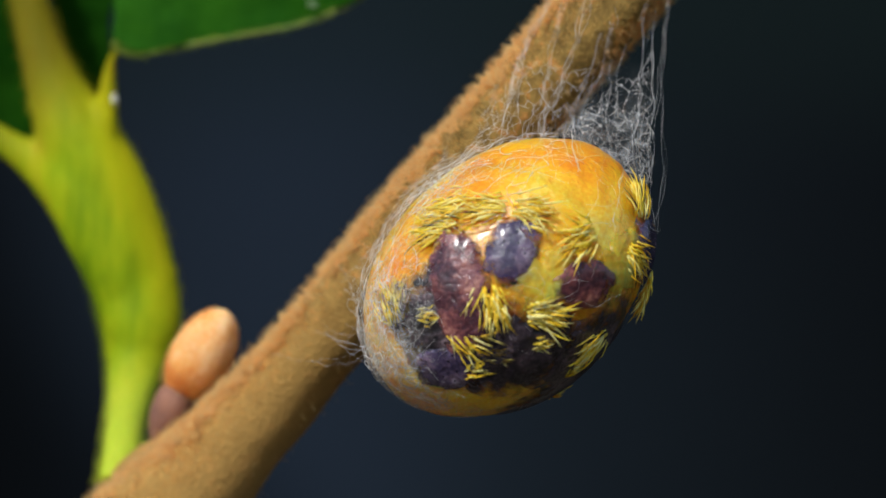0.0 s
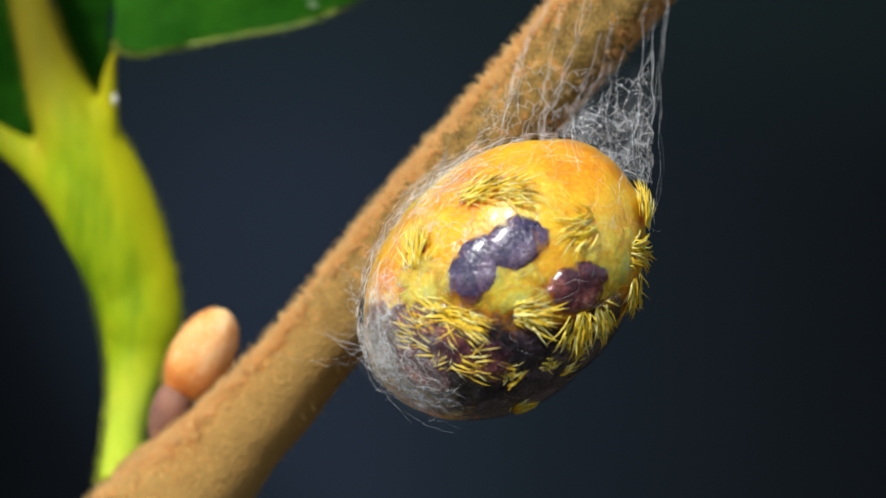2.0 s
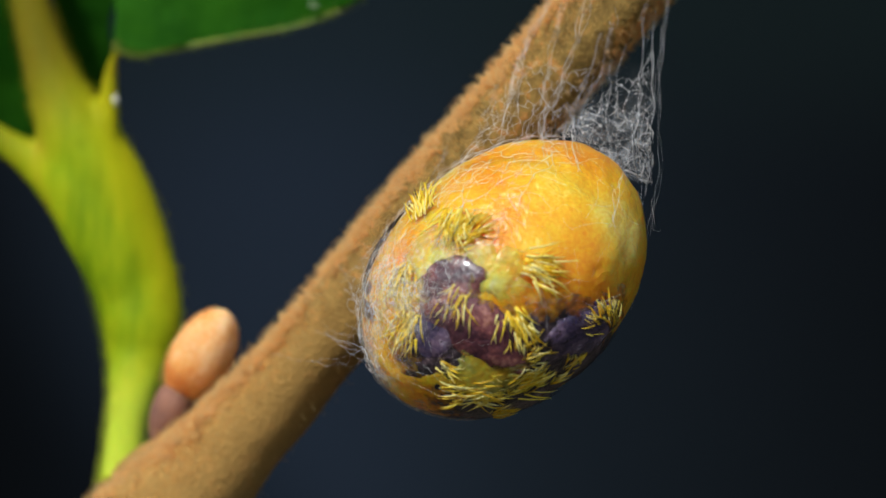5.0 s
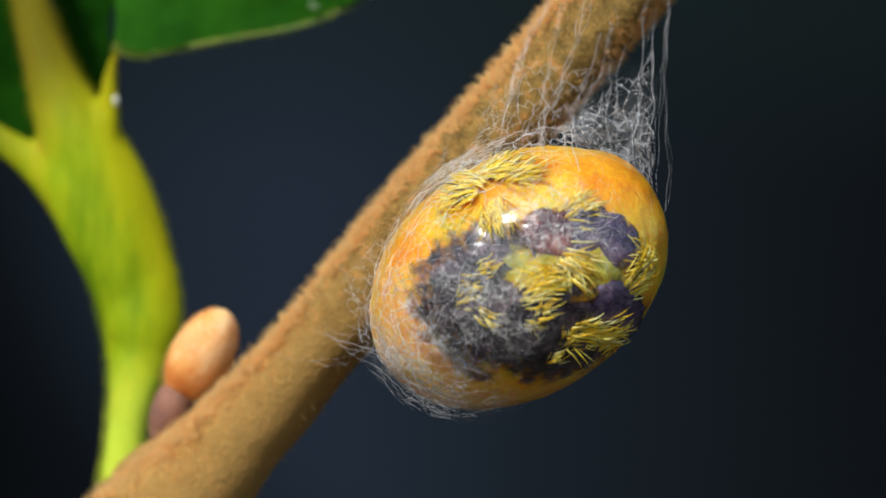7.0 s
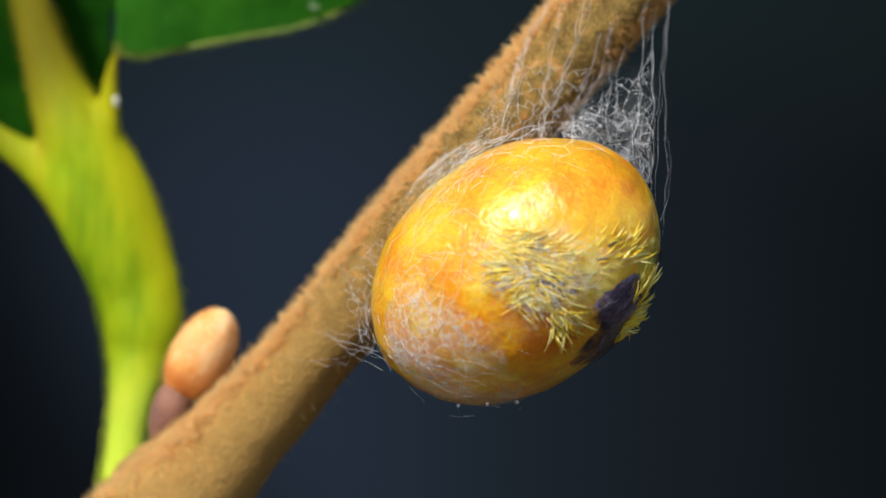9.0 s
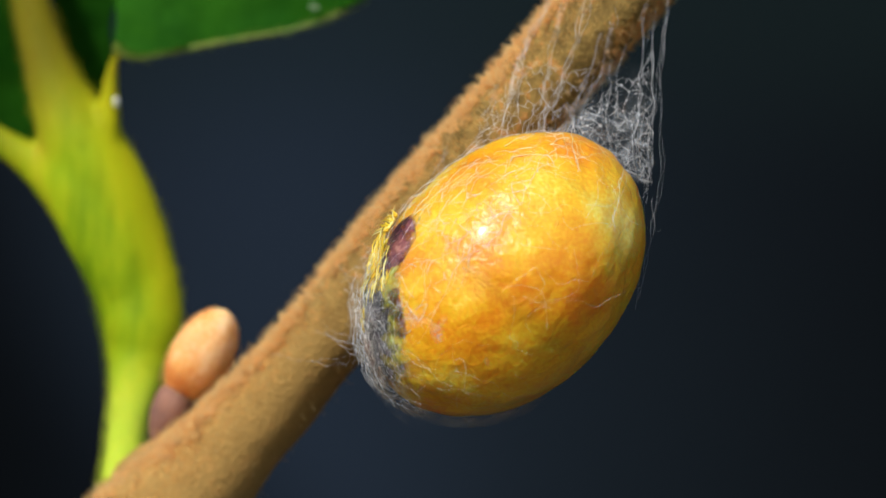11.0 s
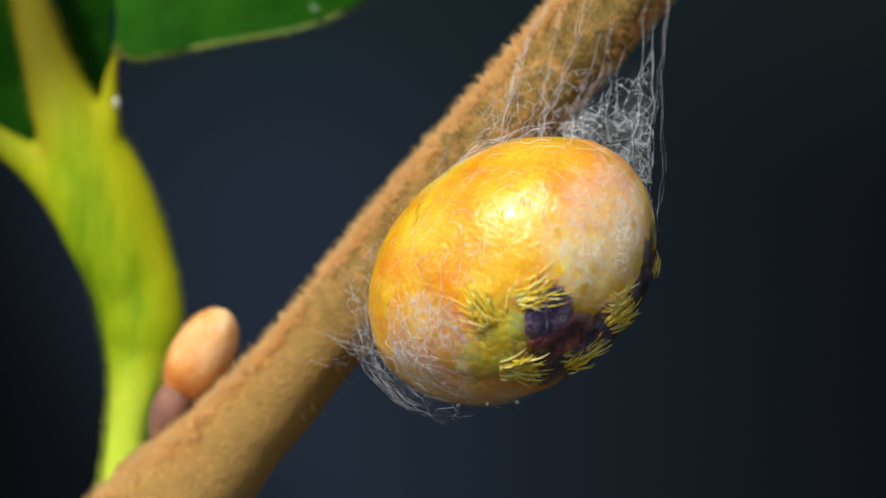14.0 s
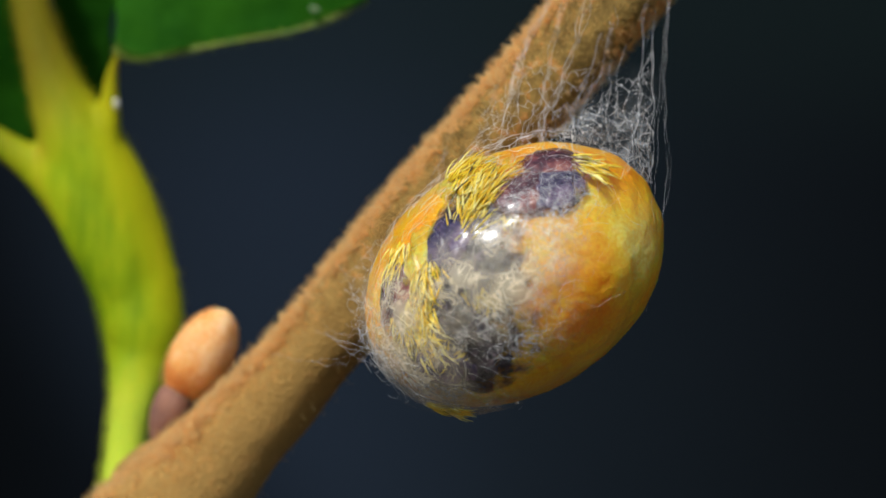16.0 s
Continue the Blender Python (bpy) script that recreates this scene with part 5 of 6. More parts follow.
    crawl(plates[2], [
        (0, -25, -33, 16), (0.5, 19, -34, -5), (1, -25, 6, -22), (1.5, -8, 7, 54), (2, -13, 8, 54), (2.5, -20, -27, -16), (3, -160, -37, -20), (3.5, -160, -37, -20),
        (4, -160, -37, -20), (4.2, -160, -37, -20), (6.3, -160, -37, -20), (6.5, -160, -37, -20), (7, 52, -17, -34), (7.5, 132, -20, -40), (8, 39, -44, -118), (8.5, 37, -44, -138),
        (9, 155, -38, -140), (9.2, 155, -38, -140), (10.3, 155, -38, -140), (10.8, 155, -38, -140), (11.3, 155, -38, -140), (11.5, 155, -38, -140), (12, -9, -3, -304), (12.4, 17, 26, -285),
        (12.7, 16, 27, -283), (13, 7, 35, -344), (13.5, 16, 13, -316), (14, 17, -19, -299), (14.5, 16, 2, -317), (15, 2, 33, -298), (15.5, 2, 36, -314), (16, 5, 38, -324),
    ])
    crawl(plates[3], [
        (0, -24, 9, 56), (0.5, -14, 10, 25), (1, -35, -8, 74), (1.5, -38, -10, -52), (2, -38, -27, -46), (2.5, -26, -15, -76), (3, -22, -29, -42), (3.5, -19, -49, -25),
        (4, -151, -40, -20), (4.2, -151, -40, -20), (6.3, -151, -40, -20), (6.5, -151, -40, -20), (7, -151, -40, -20), (7.5, -151, -40, -20), (8, -151, -40, -20), (8.5, -151, -40, -20),
        (9, -151, -40, -20), (9.2, -151, -40, -20), (10.3, -151, -40, -20), (10.8, -80, 15, 24), (11.3, -20, 28, 42), (11.5, -19, 28, 42), (12, -15, 5, 70), (12.4, 9, 6, 75),
        (12.7, 8, 6, 77), (13, 19, -5, 86), (13.5, 15, -4, 14), (14, 26, -30, 21), (14.5, 19, -10, 18), (15, -24, -15, 78), (15.5, -38, 1, 76), (16, -51, -8, 86),
    ])
    crawl(plates[4], [
        (0, 70, 1, 86), (0.5, 85, -7, 85), (1, 86, -4, 84), (1.5, 165, -15, 20), (2, 165, -15, 10), (2.5, 30, 24, 84), (3, 58, -13, 68), (3.5, 48, 5, 40),
        (4, 44, -34, 52), (4.2, 44, -34, 52), (6.3, 45, -21, 24), (6.5, 45, -21, 24), (7, 34, 15, -24), (7.5, 54, 1, 2), (8, 51, 1, 72), (8.5, 55, -4, 72),
        (9, 165, -15, 50), (9.2, 75, -23, 52), (10.3, 149, -18, 50), (10.8, 149, -18, 50), (11.3, 149, -18, 50), (11.5, 149, -18, 50), (12, 149, -18, 50), (12.4, 36, -19, 85),
        (12.7, 36, -19, 87), (13, 12, 8, 86), (13.5, 48, 14, 84), (14, 50, -35, 21), (14.5, 35, -17, 8), (15, 8, -16, 22), (15.5, -43, -11, 76), (16, -32, 15, 76),
    ])
    crawl(plates[5], [
        (0, -136, -14, 0), (0.5, -136, -14, 0), (1, -136, -14, 0), (1.5, -136, -14, 0), (2, -136, -14, 0), (2.5, -136, -14, 0), (3, -136, -14, 0), (3.5, -136, -14, 0),
        (4, -136, -14, 0), (4.2, -136, -14, 0), (6.3, -136, -14, 0), (6.5, -136, -14, 0), (7, -136, -14, 0), (7.5, -136, -14, 0), (8, -136, -14, 0), (8.5, -136, -14, 0),
        (9, -136, -14, 0), (9.2, -136, -14, 0), (10.3, -136, -14, 0), (10.8, -77, 23, 54), (11.3, -160, -10, 60), (11.5, -160, -10, 60), (12, -10, 31, 76), (12.4, -23, 37, 5),
        (12.7, -25, 36, 7), (13, -17, 12, 86), (13.5, -167, 46, 80), (14, -167, 46, 80), (14.5, -167, 46, 80), (15, 13, 21, 22), (15.5, -11, 54, 26), (16, 3, 53, 26),
    ])
    crawl(plates[6], [
        (0, 156, -16, 0), (0.5, 156, -16, 0), (1, 156, -16, 0), (1.5, 156, -16, 0), (2, 156, -16, 0), (2.5, 156, -16, 0), (3, 156, -16, 0), (3.5, 56, -28, 15),
        (4, 27, -33, -18), (4.2, 27, -33, -18), (6.3, 42, -18, 28), (6.5, 42, -19, 28), (7, 42, -12, -14), (7.5, 22, -4, 12), (8, 26, -7, -28), (8.5, 26, -12, -28),
        (9, 47, -15, 17), (9.2, 49, -16, 17), (10.3, 145, -18, 15), (10.8, 145, -18, 15), (11.3, 145, -18, 15), (11.5, 145, -18, 15), (12, 145, -18, 15), (12.4, -9, -43, 5),
        (12.7, -8, -45, 7), (13, -24, -42, 6), (13.5, -175, -47, 0), (14, -175, -47, 0), (14.5, -6, -42, 18), (15, -33, -36, 22), (15.5, -23, -40, 6), (16, -25, -41, 16),
    ])
    crawl(tufts[0], [
        (0, -34, 30, 166), (0.5, -23, 38, 155), (1, -45, 34, 194), (1.5, 19, 18, 154), (2, 67, -18, 314), (2.5, 6, 38, 364), (3, 64, 0, 258), (3.5, 48, -22, 195),
        (4, 50, -34, 152), (4.2, 50, -34, 152), (6.3, 55, -10, 74), (6.5, 55, -10, 74), (7, 49, -1, 36), (7.5, 20, 20, 22), (8, 20, 15, 22), (8.5, 29, 5, 12),
        (9, 34, 4, 22), (9.2, 46, 7, 22), (10.3, 140, -3, 20), (10.8, 140, -3, 20), (11.3, 140, -3, 20), (11.5, 140, -3, 20), (12, 140, -3, 20), (12.4, 29, 51, 105),
        (12.7, 25, 52, 107), (13, 21, 49, 96), (13.5, 26, 49, 84), (14, 147, 42, 40), (14.5, 44, 2, 58), (15, -23, 54, 72), (15.5, -20, 49, 76), (16, -39, 43, 66),
    ])
    crawl(tufts[1], [
        (0, -32, 36, 186), (0.5, -26, 33, 195), (1, -30, 40, 164), (1.5, -45, 35, 194), (2, -41, 21, 94), (2.5, -42, 36, 194), (3, -57, 5, 258), (3.5, -51, 9, 255),
        (4, -53, 15, 242), (4.2, -53, 15, 242), (6.3, -21, 8, 384), (6.5, -21, 8, 384), (7, -32, 49, 336), (7.5, -14, 37, 342), (8, -13, 28, 382), (8.5, -12, 25, 352),
        (9, 10, 3, 342), (9.2, 35, 4, 342), (10.3, 156, 13, 340), (10.8, -77, 26, 434), (11.3, -160, -10, 440), (11.5, -160, -10, 440), (12, -11, 55, 416), (12.4, -11, 44, 455),
        (12.7, -14, 43, 457), (13, -6, -3, 386), (13.5, 16, 30, 424), (14, -10, -14, 481), (14.5, 13, -22, 638), (15, -38, -36, 662), (15.5, -51, -13, 666), (16, -54, 6, 636),
    ])
    crawl(tufts[2], [
        (0, -13, 31, 176), (0.5, 4, 27, 5), (1, -9, 32, 174), (1.5, -13, 35, 4), (2, -17, 41, 4), (2.5, -25, 46, 64), (3, -165, 31, 30), (3.5, -165, 31, 30),
        (4, -46, 25, 152), (4.2, -46, 25, 152), (6.3, -26, 61, 34), (6.5, -27, 61, 34), (7, -43, 43, 156), (7.5, -26, 30, 142), (8, -23, 25, 132), (8.5, -21, 21, 122),
        (9, -3, 10, -18), (9.2, 8, 1, -18), (10.3, 139, -28, -20), (10.8, 139, -28, -20), (11.3, 139, -28, -20), (11.5, 139, -28, -20), (12, -10, -54, 26), (12.4, 6, -39, -85),
        (12.7, 7, -38, -83), (13, 19, -45, -84), (13.5, 157, -28, -100), (14, 157, -28, -100), (14.5, 157, -28, -100), (15, 157, -28, -100), (15.5, 157, -28, -100), (16, 157, -28, -100),
    ])
    crawl(tufts[3], [
        (0, 7, 25, -24), (0.5, 8, 22, -25), (1, 10, 27, -26), (1.5, 11, 27, -26), (2, 1, 37, -16), (2.5, -7, 31, 34), (3, -7, -30, -82), (3.5, -22, -21, -65),
        (4, 5, 5, -28), (4.2, 5, 5, -28), (6.3, 28, -5, -16), (6.5, 28, -5, -16), (7, 19, 5, -24), (7.5, 34, -2, -38), (8, 28, -29, -48), (8.5, 36, -32, -48),
        (9, 23, -23, -48), (9.2, 35, -22, -48), (10.3, 157, -36, -50), (10.8, -80, 14, -116), (11.3, -48, 15, -118), (11.5, -49, 15, -118), (12, -20, -41, -4), (12.4, -25, -37, -35),
        (12.7, -26, -38, -33), (13, -30, -49, -4), (13.5, 165, -15, 0), (14, 11, -44, 1), (14.5, -2, -61, 8), (15, -10, -56, -18), (15.5, -17, -39, -54), (16, -32, -29, -54),
    ])
    crawl(tufts[4], [
        (0, 65, 21, 56), (0.5, 63, 13, 55), (1, 74, 17, 34), (1.5, 86, 12, -6), (2, 64, -2, -6), (2.5, -15, 44, 84), (3, -25, -10, 248), (3.5, -21, -12, 155),
        (4, -17, 16, 22), (4.2, -17, 16, 22), (6.3, -23, 38, 44), (6.5, -24, 38, 44), (7, -31, 56, 66), (7.5, -25, 40, 102), (8, -21, 29, 92), (8.5, -17, 25, 72),
        (9, 4, 10, 12), (9.2, 27, 7, 12), (10.3, 139, -7, 10), (10.8, 139, -7, 10), (11.3, 139, -7, 10), (11.5, 139, -7, 10), (12, 139, -7, 10), (12.4, 33, 1, -35),
        (12.7, 33, 2, -33), (13, 31, 2, -39), (13.5, 165, -15, 60), (14, 57, -25, 1), (14.5, 18, -30, -62), (15, 0, -4, -78), (15.5, -20, 38, 86), (16, -26, 43, 66),
    ])
    crawl(tufts[5], [
        (0, 26, 9, 196), (0.5, 29, 11, 195), (1, 28, 11, 194), (1.5, 31, 12, 194), (2, 28, 13, 194), (2.5, -24, 17, 174), (3, -47, -24, 248), (3.5, -50, 16, 95),
        (4, -37, 16, 222), (4.2, -37, 16, 222), (6.3, -27, 50, 304), (6.5, -27, 50, 304), (7, -13, 48, 366), (7.5, -5, 32, 342), (8, -3, 17, 322), (8.5, -4, 13, 312),
        (9, 11, 1, 342), (9.2, 17, -1, 342), (10.3, 134, 4, 340), (10.8, 134, 4, 340), (11.3, 134, 4, 340), (11.5, 134, 4, 340), (12, 134, 4, 340), (12.4, -5, 39, 445),
        (12.7, -7, 40, 447), (13, -12, 22, 446), (13.5, 165, -15, 424), (14, 170, 38, 380), (14.5, 170, 38, 380), (15, -30, 49, 442), (15.5, -40, 37, 436), (16, -59, 51, 406),
    ])
    crawl(tufts[6], [
        (0, 58, -4, -24), (0.5, 59, -5, -5), (1, 60, -3, -16), (1.5, 61, -4, -26), (2, 73, 16, 54), (2.5, 35, -4, -46), (3, 22, -37, -162), (3.5, -23, -63, -175),
        (4, -15, -49, -8), (4.2, -15, -48, -8), (6.3, 9, -60, 4), (6.5, 9, -60, 4), (7, 50, -24, -4), (7.5, 53, -8, 12), (8, 46, 1, -18), (8.5, 49, -8, -18),
        (9, 70, -27, -18), (9.2, 57, -26, -18), (10.3, 144, -12, -20), (10.8, 144, -12, -20), (11.3, 144, -12, -20), (11.5, 144, -12, -20), (12, 144, -12, -20), (12.4, 46, -20, -15),
        (12.7, 45, -19, -13), (13, 57, -8, -54), (13.5, 154, 13, -60), (14, 154, 13, -60), (14.5, 154, 13, -60), (15, 154, 13, -60), (15.5, 154, 13, -60), (16, 154, 13, -60),
    ])
    crawl(tufts[7], [
        (0, -6, -10, -84), (0.5, 2, -13, -85), (1, -2, -8, -96), (1.5, -15, -7, -26), (2, -16, -13, -26), (2.5, -9, -2, 64), (3, -29, 1, -82), (3.5, -16, -34, -65),
        (4, -21, -26, -78), (4.2, -21, -26, -78), (6.3, 43, -5, -56), (6.5, 43, -5, -56), (7, 16, 29, 36), (7.5, 40, 12, 32), (8, 45, -9, 12), (8.5, 53, -15, -18),
        (9, 59, -12, 62), (9.2, 63, -9, 62), (10.3, 148, -23, 60), (10.8, 148, -23, 60), (11.3, 148, -23, 60), (11.5, 148, -23, 60), (12, 148, -23, 60), (12.4, 66, -26, -25),
        (12.7, 64, -25, -23), (13, -25, -2, 86), (13.5, 40, 14, 64), (14, 47, -41, 41), (14.5, 25, -58, 8), (15, -3, -41, -18), (15.5, -25, -48, -44), (16, -52, -73, -4),
    ])
    crawl(tufts[8], [
        (0, 16, -18, -14), (0.5, 20, -21, -15), (1, 13, -19, -26), (1.5, 14, -13, -6), (2, 11, -16, -16), (2.5, 9, -9, -36), (3, 0, -47, -122), (3.5, -55, -62, -175),
        (4, -48, -53, -178), (4.2, -47, -53, -178), (6.3, 11, -27, -156), (6.5, 11, -27, -156), (7, 50, 6, -174), (7.5, 51, 3, -298), (8, 43, 9, -338), (8.5, 45, 4, -338),
        (9, 44, 4, -328), (9.2, 54, 11, -328), (10.3, 137, -1, -330), (10.8, 137, -1, -330), (11.3, 137, -1, -330), (11.5, 137, -1, -330), (12, 137, -1, -330), (12.4, 29, 38, -415),
        (12.7, 27, 39, -413), (13, 31, 40, -404), (13.5, 165, -15, -416), (14, 145, 35, -340), (14.5, 145, 35, -340), (15, 32, 32, -328), (15.5, 25, 44, -384), (16, 26, 49, -374),
    ])
    crawl(tufts[9], [
        (0, -16, -22, -49), (0.5, 6, -37, -45), (1, 10, -28, -66), (1.5, 3, -36, -46), (2, -16, -30, -16), (2.5, -9, -9, 64), (3, -37, -35, -102), (3.5, -41, -34, -85),
        (4, -29, -13, -88), (4.2, -29, -13, -88), (6.3, 2, -2, -166), (6.5, 3, -2, -166), (7, 10, -1, -174), (7.5, -17, 16, -168), (8, -11, 10, -128), (8.5, -10, 6, -258),
        (9, 3, -5, -168), (9.2, 11, -6, -168), (10.3, 151, -21, -170), (10.8, -80, 15, -146), (11.3, -51, 36, -308), (11.5, -50, 36, -308), (12, -43, -3, -284), (12.4, 0, 6, -430),
        (12.7, -1, 6, -428), (13, -12, 12, -434), (13.5, 10, 22, -296), (14, 9, -10, -339), (14.5, 165, -15, -280), (15, -13, 22, -278), (15.5, -18, 24, -274), (16, -26, 33, -294),
    ])
    crawl(tufts[10], [
        (0, 85, -18, 190), (0.5, 85, -19, 190), (1, 85, -20, 190), (1.5, 44, -27, 294), (2, 34, -28, 274), (2.5, 25, -32, 374), (3, 43, -35, 518), (3.5, 19, -54, 595),
        (4, 9, -44, 772), (4.2, 9, -45, 772), (6.3, 28, -54, 734), (6.5, 29, -54, 734), (7, 34, -24, 716), (7.5, 15, -15, 672), (8, 32, -25, 672), (8.5, 38, -29, 672),
        (9, 12, 6, 732), (9.2, 42, 1, 732), (10.3, 131, -1, 730), (10.8, 131, -1, 730), (11.3, 131, -1, 730), (11.5, 131, -1, 730), (12, 131, -1, 730), (12.4, 14, 20, 695),
        (12.7, 12, 20, 697), (13, 39, 12, 666), (13.5, 165, -15, 664), (14, 154, 34, 730), (14.5, 154, 34, 730), (15, 9, 63, 732), (15.5, -26, 29, 806), (16, -28, 24, 806),
    ])
    crawl(tufts[11], [
        (0, 49, -38, 196), (0.5, 58, -42, 195), (1, 60, -60, 194), (1.5, 34, -28, 274), (2, 46, -26, 304), (2.5, 15, -35, 384), (3, -1, -44, 358), (3.5, 10, -42, 385),
        (4, 1, -39, 412), (4.2, 1, -40, 412), (6.3, 23, -30, 344), (6.5, 23, -30, 344), (7, 6, -4, 396), (7.5, -10, 3, 322), (8, 4, -14, 302), (8.5, 10, -19, 302),
        (9, 8, -10, 332), (9.2, 14, -11, 332), (10.3, 153, -18, 330), (10.8, -78, 19, 234), (11.3, -53, 22, 232), (11.5, -53, 22, 232), (12, -61, 17, 96), (12.4, 11, -13, -55),
        (12.7, 11, -13, -53), (13, 19, -20, -64), (13.5, 58, -14, -26), (14, 165, -15, -180), (14.5, 165, -15, -80), (15, -3, -21, -58), (15.5, -21, -25, -58), (16, -34, -16, -64),
    ])
    crawl(tufts[12], [
        (0, -49, -1, 96), (0.5, -35, 21, 95), (1, -45, 13, 244), (1.5, -12, -11, 194), (2, -27, -8, 174), (2.5, -40, 9, 224), (3, -54, 6, 258), (3.5, -58, -6, 255),
        (4, -61, -3, 252), (4.2, -61, -3, 252), (6.3, -18, 18, 234), (6.5, -17, 19, 234), (7, -41, 35, 196), (7.5, -24, 22, 182), (8, -21, 16, 172), (8.5, -20, 13, 182),
        (9, -6, 1, 182), (9.2, 7, -5, 182), (10.3, 136, -20, 180), (10.8, 136, -20, 180), (11.3, 136, -20, 180), (11.5, 136, -20, 180), (12, 136, -20, 180), (12.4, 12, -14, 305),
        (12.7, 12, -13, 307), (13, 1, -23, 306), (13.5, 46, -1, 324), (14, 52, -20, 171), (14.5, 49, -25, -2), (15, 23, -9, -68), (15.5, -4, 12, -74), (16, -35, -2, -74),
    ])
    crawl(tufts[13], [
        (0, -36, 26, 176), (0.5, -34, 31, 185), (1, -45, 23, 194), (1.5, -29, -2, 154), (2, -35, -14, 154), (2.5, -41, -2, 264), (3, -45, -10, 268), (3.5, -53, -19, 255),
        (4, -59, -18, 252), (4.2, -59, -18, 252), (6.3, -12, -17, 204), (6.5, -11, -18, 204), (7, -17, 26, 296), (7.5, -11, 8, 302), (8, 1, -8, 302), (8.5, 4, -13, 282),
        (9, 15, -4, 342), (9.2, 22, -4, 342), (10.3, 155, -7, 340), (10.8, -78, 21, 414), (11.3, -52, 19, 432), (11.5, -53, 19, 432), (12, -23, -36, 456), (12.4, -31, -31, 325),
        (12.7, -30, -33, 327), (13, 11, -9, 306), (13.5, 7, 5, 424), (14, 165, -15, 420), (14.5, -29, -25, 438), (15, -40, -22, 312), (15.5, -37, -17, 306), (16, -42, -21, 296),
    ])
    crawl(films[0], [
        (0, -52, -1, -54), (0.5, -49, -6, -55), (1, -51, -5, -56), (1.5, -54, -7, -56), (2, -49, -12, -56), (2.5, -58, -30, -46), (3, -53, -25, -52), (3.5, -53, -19, -55),
        (4, -56, -10, -68), (4.2, -56, -10, -68), (6.3, -42, 16, -116), (6.5, -41, 16, -116), (7, -12, -11, -194), (7.5, 165, -15, -160), (8, 177, -21, -160), (8.5, 177, -21, -160),
        (9, 177, -21, -160), (9.2, 177, -21, -160), (10.3, 177, -21, -160), (10.8, -81, -5, -106), (11.3, -51, 8, -118), (11.5, -52, 8, -118), (12, -50, 1, -114), (12.4, -38, -1, -115),
        (12.7, -37, -2, -113), (13, -39, 3, -114), (13.5, 18, -20, 14), (14, 169, -18, -160), (14.5, 169, -18, -160), (15, 169, -18, -160), (15.5, 169, -18, -160), (16, 169, -18, -160),
    ])
    crawl(films[1], [
        (0, 165, -15, -24), (0.5, 165, -15, -25), (1, -45, -24, -56), (1.5, -49, -25, -26), (2, -50, -29, -26), (2.5, 13, 22, 24), (3, -11, 15, 8), (3.5, 52, 5, 55),
        (4, 158, 0, 60), (4.2, 158, 0, 60), (6.3, -20, 34, 34), (6.5, -19, 34, 34), (7, 7, 22, 6), (7.5, 0, 14, 32), (8, -8, 6, 12), (8.5, -6, 9, 12),
        (9, 11, -4, 12), (9.2, 16, -4, 12), (10.3, 159, 4, 10), (10.8, 159, 4, 10), (11.3, 159, 4, 10), (11.5, 159, 4, 10), (12, -32, 23, 50), (12.4, -19, 33, 45),
        (12.7, -21, 32, 47), (13, -18, 39, 46), (13.5, 14, 10, 44), (14, 29, 16, 41), (14.5, 30, 4, 38), (15, 13, 16, 42), (15.5, 9, 11, 66), (16, 3, 24, 56),
    ])
    crawl(films[2], [
        (0, -54, 47, 41), (0.5, -53, 48, 40), (1, -52, 49, 39), (1.5, -52, 50, 38), (2, -52, 49, 40), (2.5, -65, 42, 48), (3, -51, 45, 42), (3.5, -55, 43, 0),
        (4, -53, 25, 0), (4.2, -53, 25, 0), (6.3, -48, -25, -56), (6.5, -48, -25, -56), (7, -44, -53, -14), (7.5, -40, -55, -18), (8, -24, -61, -8), (8.5, -32, -57, -8),
        (9, -164, -14, -10), (9.2, -164, -14, -10), (10.3, -164, -14, -10), (10.8, -78, -14, -66), (11.3, -49, -23, -68), (11.5, -49, -23, -68), (12, -41, -25, -54), (12.4, -53, -27, -95),
        (12.7, -53, -30, -93), (13, -55, -29, -94), (13.5, -86, -50, -46), (14, -66, -42, -39), (14.5, -52, -43, -32), (15, 15, -20, 2), (15.5, 2, -19, 16), (16, 1, -22, 16),
    ])
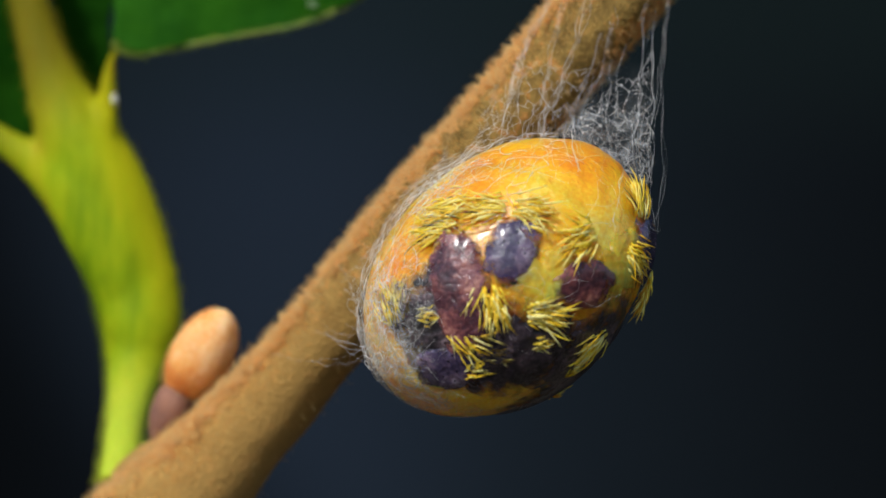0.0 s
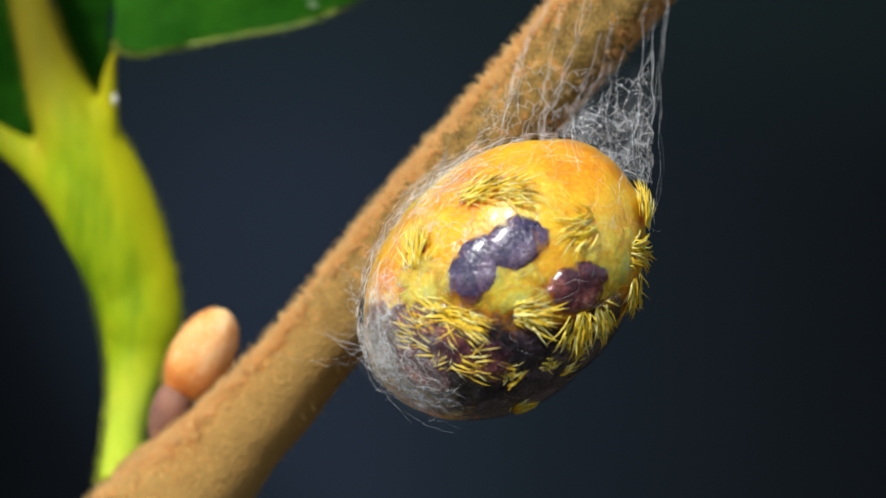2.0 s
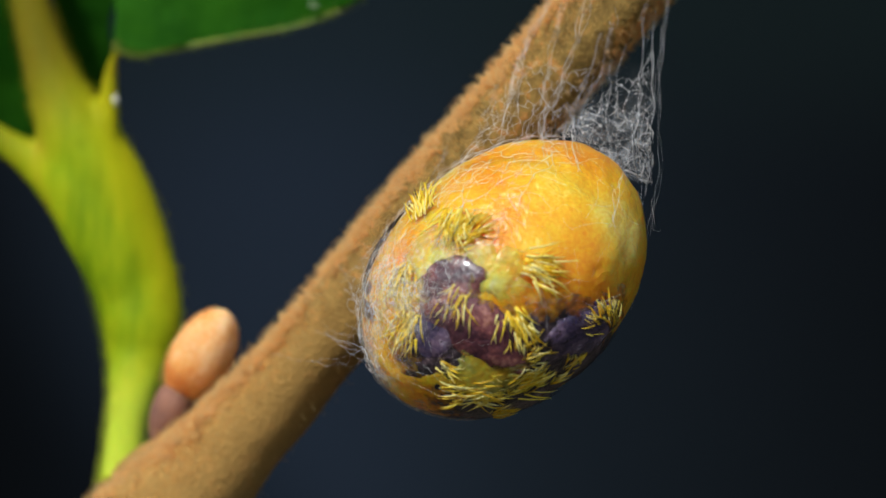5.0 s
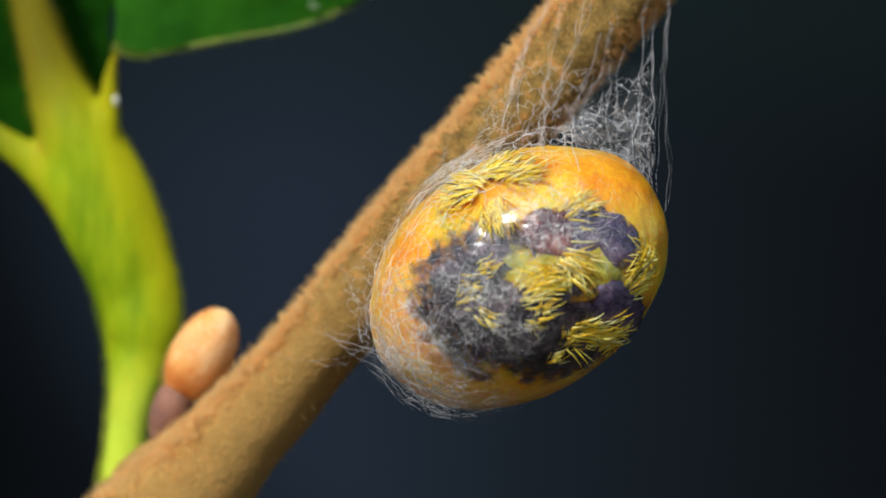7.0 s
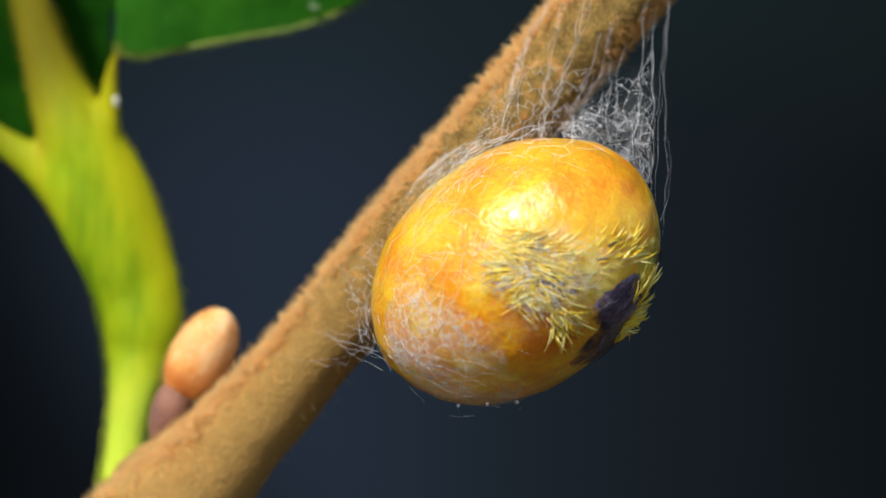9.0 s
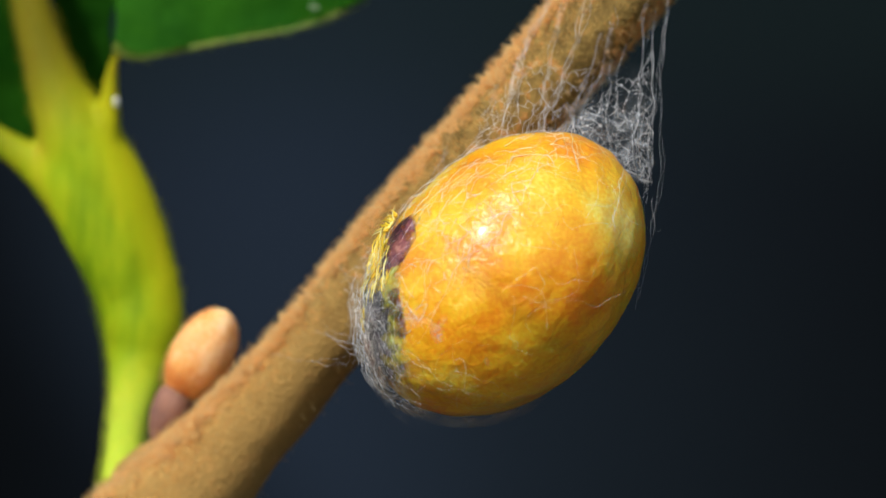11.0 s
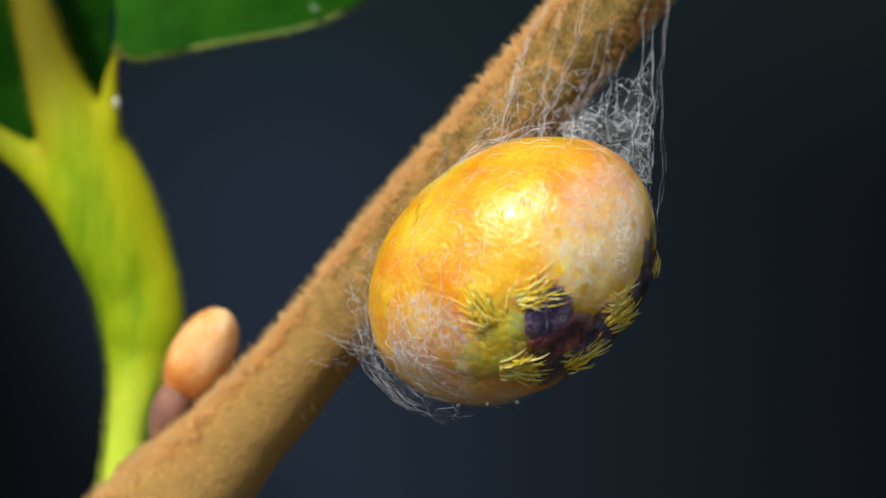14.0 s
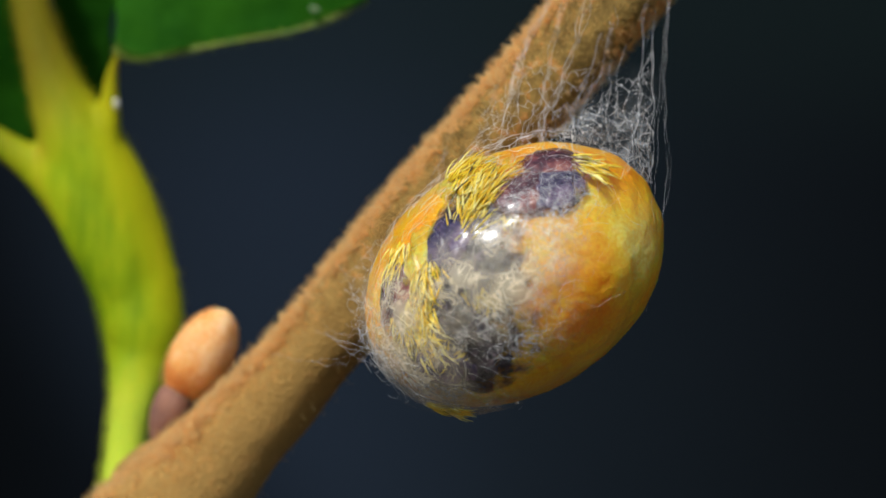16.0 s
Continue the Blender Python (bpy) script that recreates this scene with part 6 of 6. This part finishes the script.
    crawl(films[3], [
        (0, 159, -7, 0), (0.5, 159, -7, 0), (1, 159, -7, 0), (1.5, 159, -7, 0), (2, 159, -7, 0), (2.5, 159, -7, 0), (3, 159, -7, 0), (3.5, 159, -7, 0),
        (4, 159, -7, 0), (4.2, 159, -7, 0), (6.3, -62, 49, 48), (6.5, -62, 49, 48), (7, -64, 49, 52), (7.5, -80, 56, 48), (8, -76, 55, 47), (8.5, -73, 54, 47),
        (9, -71, 53, 47), (9.2, -71, 53, 47), (10.3, 159, -7, 0), (10.8, 159, -7, 0), (11.3, 159, -7, 0), (11.5, 159, -7, 0), (12, 159, -7, 0), (12.4, -33, -51, -15),
        (12.7, -34, -53, -13), (13, -38, -56, -14), (13.5, -172, -20, -20), (14, -172, -20, -20), (14.5, -172, -20, -20), (15, -54, -40, -38), (15.5, -51, -21, -64), (16, -55, -29, -54),
    ])
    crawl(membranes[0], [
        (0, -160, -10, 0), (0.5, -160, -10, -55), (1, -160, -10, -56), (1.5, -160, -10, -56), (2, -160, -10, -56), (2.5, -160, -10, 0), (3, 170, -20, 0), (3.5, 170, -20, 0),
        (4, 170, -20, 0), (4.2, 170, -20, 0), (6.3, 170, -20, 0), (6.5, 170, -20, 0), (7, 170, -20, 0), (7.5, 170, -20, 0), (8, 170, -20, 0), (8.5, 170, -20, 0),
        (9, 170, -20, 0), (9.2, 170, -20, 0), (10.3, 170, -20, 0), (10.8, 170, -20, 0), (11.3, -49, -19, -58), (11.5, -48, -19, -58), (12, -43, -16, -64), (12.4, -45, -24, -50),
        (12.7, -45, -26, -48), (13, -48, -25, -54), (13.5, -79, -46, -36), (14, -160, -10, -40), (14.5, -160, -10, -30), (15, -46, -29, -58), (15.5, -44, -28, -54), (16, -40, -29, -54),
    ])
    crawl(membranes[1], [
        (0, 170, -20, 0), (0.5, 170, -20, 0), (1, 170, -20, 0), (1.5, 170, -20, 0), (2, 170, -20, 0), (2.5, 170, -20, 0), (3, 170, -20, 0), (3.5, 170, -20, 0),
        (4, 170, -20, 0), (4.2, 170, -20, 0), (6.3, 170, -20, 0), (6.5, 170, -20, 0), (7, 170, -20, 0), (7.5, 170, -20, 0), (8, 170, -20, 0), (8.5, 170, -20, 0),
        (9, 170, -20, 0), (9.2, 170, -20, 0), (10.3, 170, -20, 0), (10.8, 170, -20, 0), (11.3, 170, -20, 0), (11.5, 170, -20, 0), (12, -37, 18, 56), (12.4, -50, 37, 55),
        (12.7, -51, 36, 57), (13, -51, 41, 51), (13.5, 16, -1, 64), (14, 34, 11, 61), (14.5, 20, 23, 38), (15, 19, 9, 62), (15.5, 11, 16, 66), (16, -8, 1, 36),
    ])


motions()
